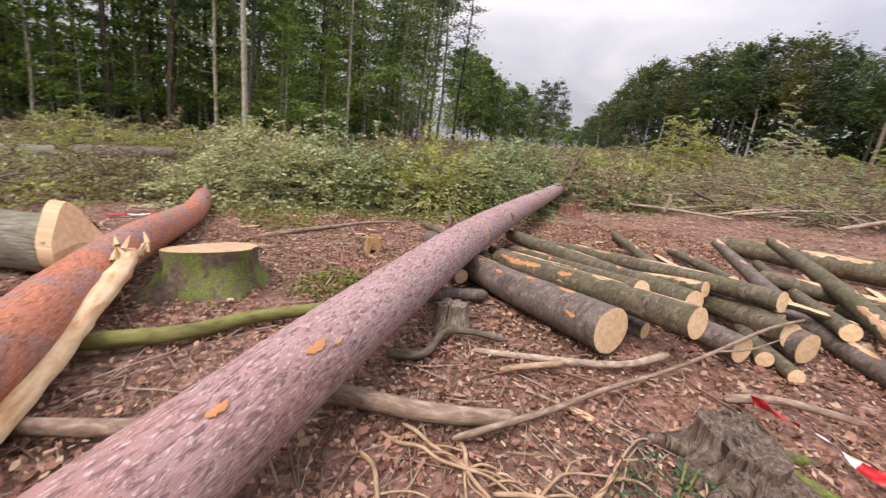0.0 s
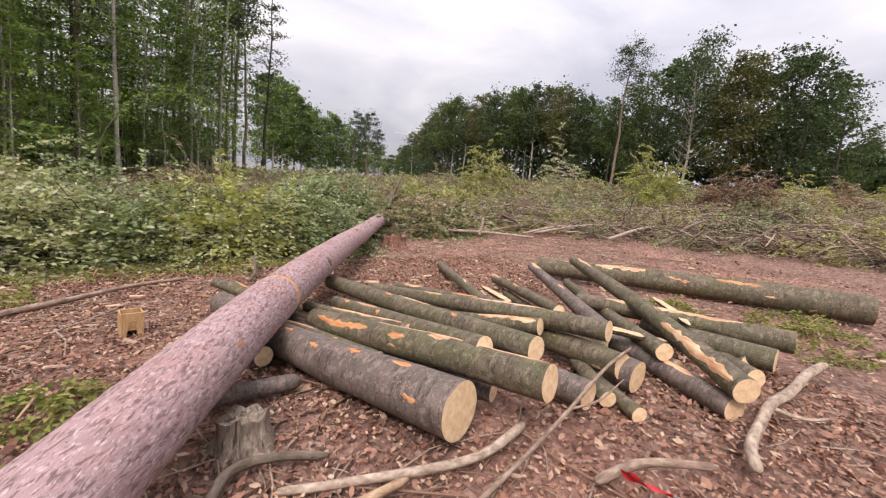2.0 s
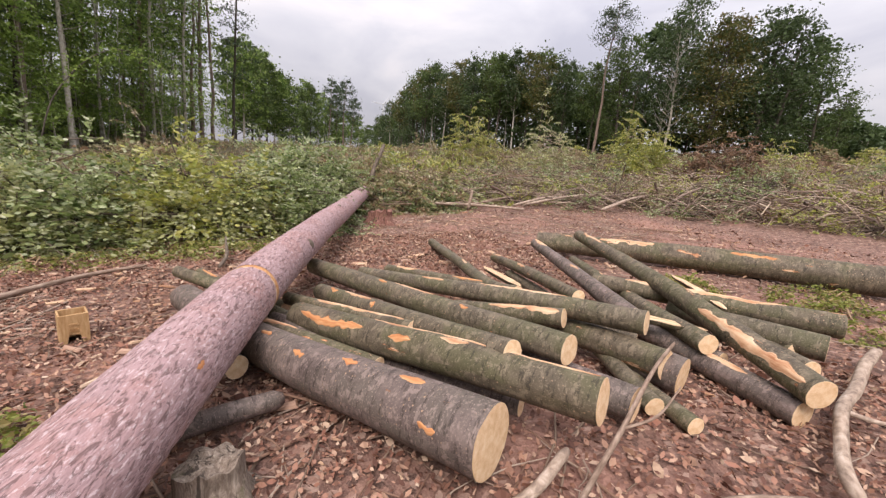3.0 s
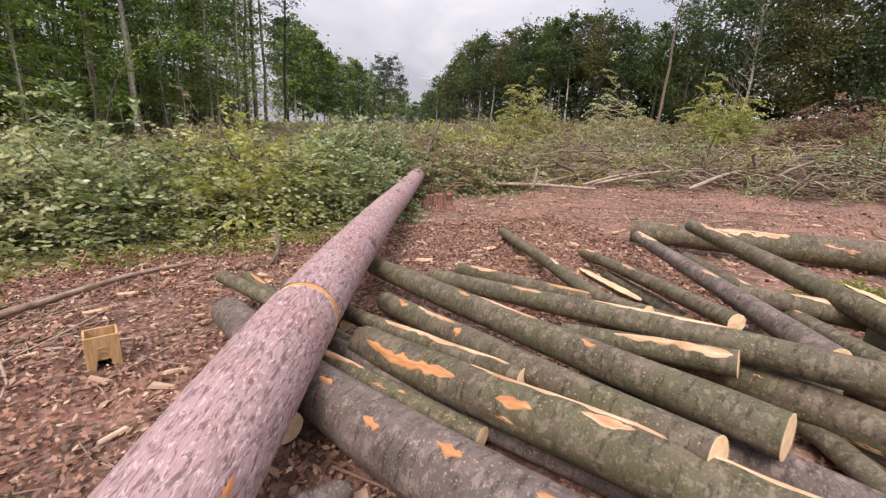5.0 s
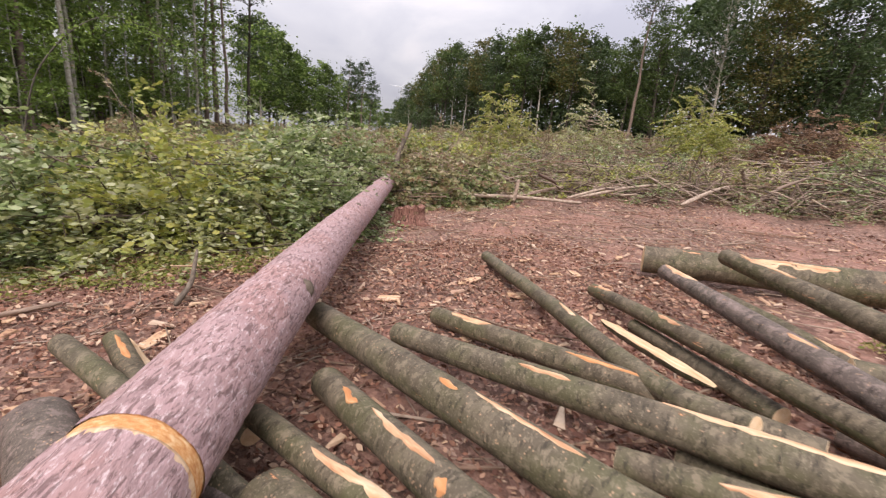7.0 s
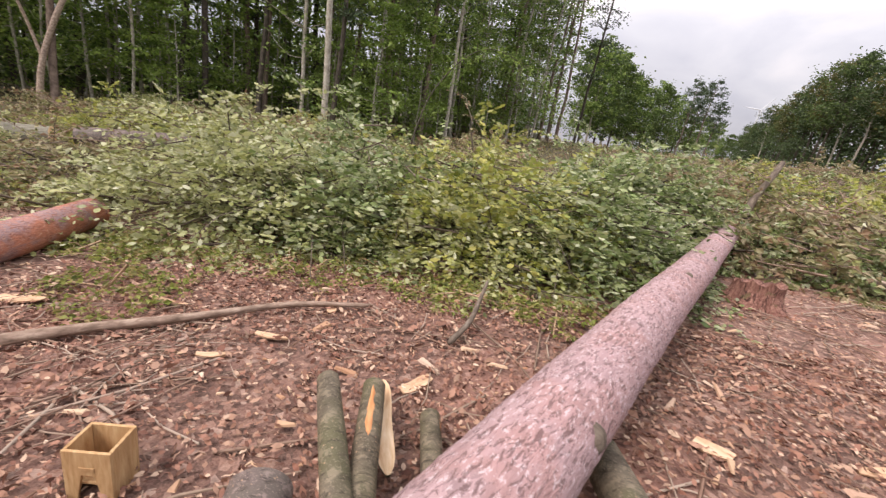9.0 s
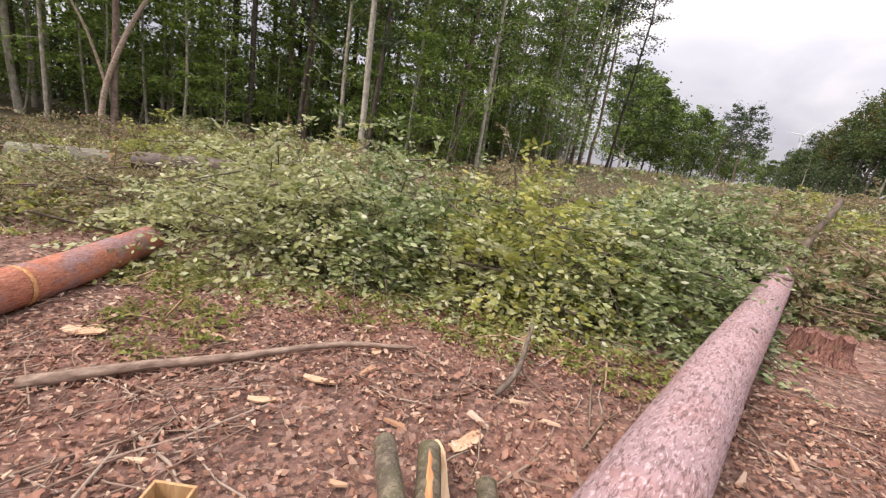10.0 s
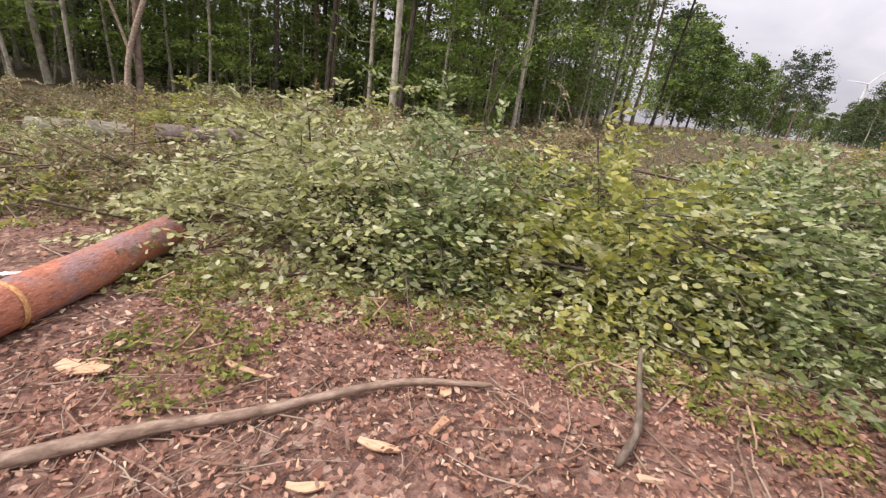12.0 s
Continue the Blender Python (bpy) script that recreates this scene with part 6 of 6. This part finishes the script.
def broad_tree(label, height, r, bark, leaf_mat, crown_from, reach, n_limbs, n_leaves, leaf, name="tree", lift=0.5, swell=0.35):
    """A trunk, rising limbs with side twigs, and a rounded crown of leaf clumps with gaps."""
    ob = thing(name, (0, 0, 0), label, "tree")
    k = 9
    wob = np.cumsum(rng.normal(size=(k, 2)) * 0.006 * height, 0)
    wob -= wob[0]
    P = smooth_path(np.column_stack([wob, np.linspace(-0.3, height * 0.95, k)]), height / 11)
    R = r * (1 - np.linspace(0, 1, len(P)) ** 1.2 * 0.9)
    R[0] *= 1.4
    pieces = [tube(P, R, 8, 0.06, int(height * 7))]
    clumps, width = [P[-1]], [0.3 * reach]
    for i in range(n_limbs):
        g = (i + rng.uniform()) / n_limbs
        q = P[min(len(P) - 1, int((crown_from + (0.97 - crown_from) * g) * (len(P) - 1)))]
        a = i * 2.4 + rng.uniform(-0.5, 0.5)
        ln = reach * math.sqrt(max(0.07, 1 - ((g - swell) / (1.04 - swell)) ** 2)) * rng.uniform(0.6, 1.15)
        pts, rr = limb(q, np.array([math.cos(a), math.sin(a), lift * rng.uniform(0.4, 1.6)]), ln, max(0.015, r * 0.32 * (1 - g * 0.6)), 0.08)
        pieces.append(tube(pts, rr, 4))
        for j in (1, 2, 3):
            d = pts[j] - pts[j - 1] + rng.normal(size=3) * ln * 0.18
            tw, tr = limb(pts[j], d, ln * 0.35, rr[j] * 0.6, 0.05, 3)
            pieces.append(tube(tw, tr, 3))
            clumps += [tw[-1], pts[j]] if j > 1 else [tw[-1]]
            width += [0.14 * ln + 0.22] * (2 if j > 1 else 1)
    V, F, uv = joined(pieces)
    part("trunk", mesh_from("trunk", V, F, uv), bark, ob)
    clumps, width = np.array(clumps), np.array(width)
    amount = rng.uniform(0.3, 1.7, len(clumps))
    n = np.maximum(1, (n_leaves * amount / amount.sum()).astype(int))
    C = np.repeat(clumps, n, 0) + np.clip(rng.normal(size=(n.sum(), 3)), -1.7, 1.7) * np.repeat(width, n)[:, None] * (1, 1, 0.55)
    L = leaf * rng.uniform(0.6, 1.4, len(C))
    V, F = leaf_cards(C, rng.normal(size=C.shape) * (1, 1, 0.5), np.array([0, 0, 0.9]) + rng.normal(size=C.shape) * 0.7, L, L * 0.7)
    part("crown", mesh_from("crown", V, F, smooth=False), leaf_mat, ob, kind="stuff")
    return ob


# the wood across the clearing: bearing, distance of its edge, height of its top in degrees
BEARING = [13.2, 15.7, 19, 25, 27, 30, 34, 37, 40, 43, 45.6, 47.5, 53.8, 58, 60.6, 62.6, 64.2, 66, 80]
SKYLINE = [4.3, 6.8, 10.8, 12.4, 13.8, 13.2, 15.0, 13.6, 13.0, 13.6, 17.5, 20.2, 17.9, 18.9, 17.4, 13.6, 9.0, 7.0, 7.0]


def edge_distance(az):
    return float(np.interp(az, [13, 16, 19, 25, 30, 36, 42, 48, 56, 64, 70, 80], [230, 150, 105, 80, 68, 60, 54, 48, 46, 52, 60, 60]))


def bearing_spot(az, d, tall, height):
    """Spot at a bearing from the clearing, scaled so that the tree's top stands that many degrees high."""
    x, y = 1.1 + d * math.sin(radians(az)), 4.3 + d * math.cos(radians(az))
    return x, y, (1.6 + d * math.tan(radians(tall)) - gz(x, y)) / height


def wood_rows(lo, hi, rows, height, spacing):
    out = []
    for k in range(rows):
        az = lo + rng.uniform(0, 1)
        while az < hi:
            d = edge_distance(az) * (1 + 0.055 * k) + rng.uniform(0, 3.5)
            tall = float(np.interp(az, BEARING, SKYLINE)) * rng.uniform(0.94, 1.10) * (1 - 0.03 * k)
            out.append(bearing_spot(az, d, tall, height))
            az += math.degrees(spacing / d) * rng.uniform(0.7, 1.3)
    return out


trunky = [broad_tree("tall forest tree with a bare dark stem and green crown", 20, 0.22, M_TRUNK_DARK, M_LEAF_MID, 0.38, 3.6, 34, 2500, 0.40),
          broad_tree("forest tree with a pale stem and a rounded green crown", 20, 0.18, M_TRUNK, M_LEAF_SHADED, 0.42, 3.3, 34, 2500, 0.40),
          broad_tree("forest tree whose rounded crown is turning yellow", 20, 0.2, M_TRUNK_DARK, M_LEAF_AUTUMN, 0.40, 3.4, 34, 2500, 0.40),
          broad_tree("tall forest tree with leafy side branches low down", 20, 0.18, M_TRUNK_DARK, M_LEAF_SHADED, 0.16, 3.2, 40, 2700, 0.40)]
grove(trunky, wood_rows(13.4, 41, 3, 20, 3.8), "trees of the wood across the clearing")
leafy = [broad_tree("broad forest tree leafy down to the ground, dark green", 18, 0.24, M_TRUNK_DARK, M_LEAF_MID, 0.08, 4.2, 46, 3300, 0.34),
         broad_tree("broad forest tree with a forked stem and airy crown", 18, 0.16, M_TRUNK, M_LEAF_SHADED, 0.22, 4.0, 42, 3000, 0.30, lift=0.9),
         broad_tree("broad forest tree with a yellowing olive crown", 18, 0.2, M_TRUNK_DARK, M_LEAF_AUTUMN, 0.10, 4.0, 44, 3300, 0.34),
         broad_tree("ragged dark forest tree at the wood's edge", 18, 0.2, M_TRUNK_DARK, M_LEAF_SHADED, 0.05, 3.8, 46, 3300, 0.34)]
grove(leafy, wood_rows(43, 79, 2, 18, 4.2), "leafy trees of the wood across the clearing")
deep = []
for q in wood_rows(13.4, 79, 3, 17, 3.2):
    out = np.array([q[0] - 1.1, q[1] - 4.3])
    out *= 1 + 7.0 / np.linalg.norm(out)
    deep.append((1.1 + out[0], 4.3 + out[1], max(0.25, q[2] * (0.9 if out[0] > out[1] * 0.95 else 0.78))))
# the shade inside this wood is put into its leaf and bark colours
woods_mass("deep_wood", "depth of the mixed wood across the clearing, coloured dark for shade", deep, M_LEAF_SHADED, M_TRUNK_DARK, 620, 0.62, 0.05, 17, 3.0)

# far trees that close the ride towards its end
ride = [broad_tree("far forest tree beside the ride", 18, 0.2, M_TRUNK_DARK, M_LEAF_MID, 0.15, 3.4, 36, 2400, 0.5),
        broad_tree("far forest tree with a lighter crown beside the ride", 18, 0.2, M_TRUNK, M_LEAF_TREE, 0.2, 3.2, 36, 2400, 0.5)]
spots = []
for az in np.arange(-3.2, 12.2, 0.85):
    d = float(np.interp(az, [-4, 1, 6, 9, 12], [66, 84, 108, 135, 190])) + rng.uniform(0, 8)
    spots.append(bearing_spot(az, d, float(np.interp(az, [-4, -1, 1, 3, 5.3, 8, 10.5, 12], [14.5, 12, 10, 8.2, 7.2, 6.4, 5.0, 3.4])) * rng.uniform(0.85, 1.05), 18))
grove(ride, spots, "far trees beside the ride")
scots = [broad_tree("lone tall pine with a bare stem and a clumped crown", 22, 0.2, M_TRUNK_PINE, M_NEEDLE, 0.72, 2.1, 22, 2800, 0.2, "pine_tree", 0.25, 0.15),
         broad_tree("far pine with a bare stem and a ragged crown", 22, 0.24, M_TRUNK_PINE, M_NEEDLE, 0.5, 3.0, 22, 1600, 0.42, "pine_tree", 0.2, 0.2)]
grove(scots, [bearing_spot(41.3, 50, 21.3, 22), bearing_spot(9.3, 120, 9.6, 22), bearing_spot(45.0, 52, 12.5, 22), bearing_spot(7.4, 118, 8.4, 22), bearing_spot(-7.5, 48, 22, 22), bearing_spot(8.3, 126, 7.8, 22), bearing_spot(-5.5, 47, 21, 22), bearing_spot(10.2, 124, 7.4, 22)], "pines at the wood's edge")
woods_mass("far_wood", "distant wood that closes the ride", [(50 + i * 4.5 + rng.uniform(-2, 2), 268 + rng.uniform(-10, 10), rng.uniform(0.7, 1.0)) for i in range(-9, 10)], M_LEAF_MID, M_TRUNK_DARK, 700, 0.8, 0.0, 14, 4.0)
woods_mass("back_wood", "wood that closes the clearing behind", [(math.cos(a) * 48 + 4, math.sin(a) * 48 + 2, rng.uniform(0.8, 1.1)) for a in np.linspace(radians(185), radians(355), 40)], M_LEAF_TREE, M_TRUNK_DARK, 600, 0.8, 0.0, 18, 4.4)


def wind_turbine():
    """Far off over the end of the ride, only its thin tower and blades show."""
    x, y = 197.0, 780.0
    z = gz(x, y)
    ob = thing("wind_turbine", (x, y, z), "pale grey wind turbine far beyond the woods", "wind turbine")
    hub = np.array([0, 0, 88.0 - z])
    V, F, uv = tube(np.array([(0, 0, -1.0), hub * 0.5, hub]), [1.9, 1.4, 0.9], 12)
    part("tower", mesh_from("tower", V, F, uv), M_TURBINE, ob)
    V, F, uv = tube(np.array([hub + (0, 3, 0.6), hub + (0, 2, 0.6), hub + (0, -2.5, 0.6), hub + (0, -3.4, 0.6)]), [0.3, 1.3, 1.2, 0.2], 10)
    part("nacelle", mesh_from("nacelle", V, F, uv), M_TURBINE, ob)
    for k in range(3):
        a = radians(35 + 120 * k)
        d = np.array([math.sin(a), 0, math.cos(a)])
        V, F, uv = tube(np.array([hub + (0, -3, 0.6), hub + (0, -3, 0.6) + d * 6, hub + (0, -3, 0.6) + d * 24]), [0.6, 0.9, 0.15], 6)
        part("blade", mesh_from("blade", V, F, uv), M_TURBINE, ob)


wind_turbine()


def leaning_birch():
    x, y = -20.5, 18.9
    z = gz(x, y)
    ob = thing("leaning_tree", (x, y, z), "pale bare trunk leaning and forked at the wood's edge", "tree")
    P = smooth_path([(0, 0, -0.2), (0.15, 0.3, 2.2), (0.7, 1.3, 5.2), (1.5, 2.9, 8.2), (2.6, 5.0, 11.5)], 0.3)
    V, F, uv = tube(P, np.linspace(0.13, 0.05, len(P)), 10, 0.08, 2)
    part("trunk", mesh_from("trunk", V, F, uv), M_PALE_BRANCH, ob)
    P = smooth_path([(0.12, 0.25, 2.0), (-0.2, -0.3, 4.2), (-0.9, -1.4, 7.0), (-1.2, -2.0, 10.0)], 0.3)
    V, F, uv = tube(P, np.linspace(0.06, 0.03, len(P)), 9, 0.08, 3)
    part("fork", mesh_from("fork", V, F, uv), M_PALE_BRANCH, ob)


leaning_birch()


def bent_sapling(x, y, dx, dy, h, label):
    """A slim sapling that bows over, with layered leaf sprays along it."""
    z = gz(x, y)
    ob = thing("bent_sapling", (x, y, z), label, "sapling")
    P = smooth_path([(0, 0, -0.1), (dx * 0.12, dy * 0.12, h * 0.6), (dx * 0.4, dy * 0.4, h), (dx * 0.75, dy * 0.75, h * 0.88), (dx, dy, h * 0.55)], 0.25)
    V, F, uv = tube(P, np.linspace(0.032, 0.008, len(P)), 7, 0.05, 2)
    part("trunk", mesh_from("trunk", V, F, uv), M_TRUNK_DARK, ob)
    k = P[rng.integers(len(P) // 3, len(P), 900)]
    C = k + rng.normal(size=k.shape) * (0.45, 0.45, 0.16) - (0, 0, 0.12)
    L = rng.uniform(0.08, 0.15, len(C))
    V, F = leaf_cards(C, rng.normal(size=C.shape) * (1, 1, 0.5), np.array([0, 0, 1.0]) + rng.normal(size=C.shape) * 0.5, L, L * 0.65)
    part("foliage", mesh_from("foliage", V, F, smooth=False), M_LEAF_TREE_LIGHT, ob, kind="stuff")


bent_sapling(-6.5, 24.5, 5.5, 4.0, 4.8, "slim sapling bowed over with drooping green sprays")



# ---- litter, chips and twigs on the floor ----
def free_spot(n, x0, x1, y0, y1):
    return rng.uniform(x0, x1, n), rng.uniform(y0, y1, n)


def leaf_litter():
    x, y = free_spot(46000, -7, 11.5, 2.2, 16.5)
    xa, ya = free_spot(74000, -3.2, 5.4, 4.2, 12.6)
    x, y = np.concatenate([x, xa]), np.concatenate([y, ya])
    keep = lattice(x * 0.9, y * 0.9, 11) + 0.5 * lattice(x * 4, y * 4, 12) + rng.normal(size=len(x)) * 0.5 > -0.9
    x, y = x[keep], y[keep]
    n = len(x)
    C = np.stack([x, y, ground_z(x, y) + rng.uniform(0.004, 0.034, n)], 1)
    a = rng.uniform(0, 2 * math.pi, n)
    axis = np.stack([np.cos(a), np.sin(a), rng.normal(size=n) * 0.3], 1)
    nrm = np.array([0, 0, 1.0]) + rng.normal(size=(n, 3)) * 0.8
    L = rng.uniform(0.016, 0.056, n) * (1 + 0.8 * (rng.uniform(size=n) < 0.06))
    V, F = oval_leaves(C, axis, nrm, L, L * rng.uniform(0.32, 0.62, n), 0.28)
    ob = part("leaf_litter", mesh_from("leaf_litter", V, F, smooth=False), M_LITTER)
    tagged(ob, "dry curled reddish brown leaves scattered over the floor", "dead leaves", kind="stuff")


def chips():
    x, y = free_spot(8000, -4.5, 10.5, 3.5, 15.5)
    dens = np.where((y > 8) & (lattice(x * 0.5, y * 0.5, 21) > -0.3), 1.0, 0.45)
    keep = rng.uniform(size=len(x)) < dens
    x, y = x[keep], y[keep]
    n = len(x)
    a = rng.uniform(0, 2 * math.pi, n)
    big = rng.uniform(size=n) ** 22
    L, W, H = 0.012 + 0.035 * rng.uniform(size=n) + 0.15 * big, 0.008 + 0.016 * rng.uniform(size=n) + 0.045 * big, rng.uniform(0.003, 0.008, n) + 0.012 * big
    ax = np.stack([np.cos(a), np.sin(a), rng.normal(size=n) * 0.2], 1)
    sd = np.stack([-np.sin(a), np.cos(a), rng.normal(size=n) * 0.15], 1)
    C = np.stack([x, y, ground_z(x, y) + 0.022], 1)
    up = np.array([0, 0, 1.0])
    V = []
    for sx, sy, sz in ((-1, -1, 0), (1, -0.4, 0), (1, 0.5, 0), (-1, 1, 0), (-0.8, -0.7, 1), (0.9, -0.2, 1), (0.85, 0.3, 1), (-0.8, 0.8, 1)):
        V.append(C + ax * (sx * L / 2)[:, None] + sd * (sy * W / 2)[:, None] + up * (sz * H)[:, None])
    V = np.stack(V, 1).reshape(-1, 3)
    o = np.arange(n)[:, None] * 8
    F = np.stack([o + f for f in ([4, 5, 6, 7], [0, 1, 5, 4], [1, 2, 6, 5], [2, 3, 7, 6], [3, 0, 4, 7])], 1).reshape(-1, 4)
    ob = part("wood_chips", mesh_from("wood_chips", V, F, smooth=False), M_CHIPS)
    tagged(ob, "pale fresh wood chips and bark flakes on the ground", "wood chips", kind="stuff")


def twigs():
    pieces = []
    for i in range(2900):
        x, y = rng.uniform(-6, 10), rng.uniform(2.5, 15.5)
        if i % 9 == 0:
            x, y = rng.uniform(-3.2, -0.7), rng.uniform(7.2, 10.2)
        if i % 13 == 0:
            x, y = rng.uniform(-1.2, 2.8), rng.uniform(4.4, 6.4)
        a = rng.uniform(0, 2 * math.pi)
        ln = rng.uniform(0.06, 0.28) * (1 + (rng.uniform() < 0.2) * 1.6)
        d = np.array([math.cos(a), math.sin(a), 0]) * ln
        p = np.array([x, y, 0])
        pts = np.stack([p - d, p + (-d[1] * 0.12, d[0] * 0.12, 0), p + d])
        pts[:, 2] = ground_z(pts[:, 0], pts[:, 1]) + rng.uniform(0.01, 0.03)
        r = rng.uniform(0.003, 0.008) * (1 + (ln > 0.35) * 0.6)
        pieces.append(tube(pts, [r, r * 0.9, r * 0.5], 4))
    V, F, uv = joined(pieces)
    ob = part("fallen_twigs", mesh_from("fallen_twigs", V, F, uv), M_TWIG)
    tagged(ob, "thin dry twigs strewn over the leaf litter", "twigs", kind="stuff")


def undergrowth():
    """Grass, bramble and wilted leaves over the far clearing and along the ride."""
    n = 70000
    d = 13 + 95 * rng.uniform(size=n) ** 2.2
    az = np.radians(rng.uniform(-62, 76, n))
    x, y = 1.2 + d * np.sin(az), 5 + d * np.cos(az)
    keep = (np.hypot(x - 3, y - 8) > 8.5) & ~((x > 4) & (d < 14.5)) & (lattice(x * 0.5, y * 0.5, 31) > -0.6)
    x, y, d = x[keep], y[keep], d[keep]
    n = len(x)
    tall = 0.10 + 0.55 * np.clip(lattice(x * 0.35, y * 0.35, 33) + 0.5, 0.1, 1.2)
    C = np.stack([x, y, ground_z(x, y) + rng.uniform(0, 1, n) * tall], 1)
    L = rng.uniform(0.06, 0.14, n) * np.clip(d / 18, 1, 4)
    V, F = leaf_cards(C, rng.normal(size=(n, 3)), np.array([0, 0, 0.6]) + rng.normal(size=(n, 3)), L, L * 0.5)
    ob = part("undergrowth", mesh_from("undergrowth", V, F, smooth=False), M_LEAF_OLIVE)
    tagged(ob, "low grass, bramble and wilted leaves over the clearing", "undergrowth", kind="stuff")


undergrowth()
leaf_litter()
chips()
twigs()
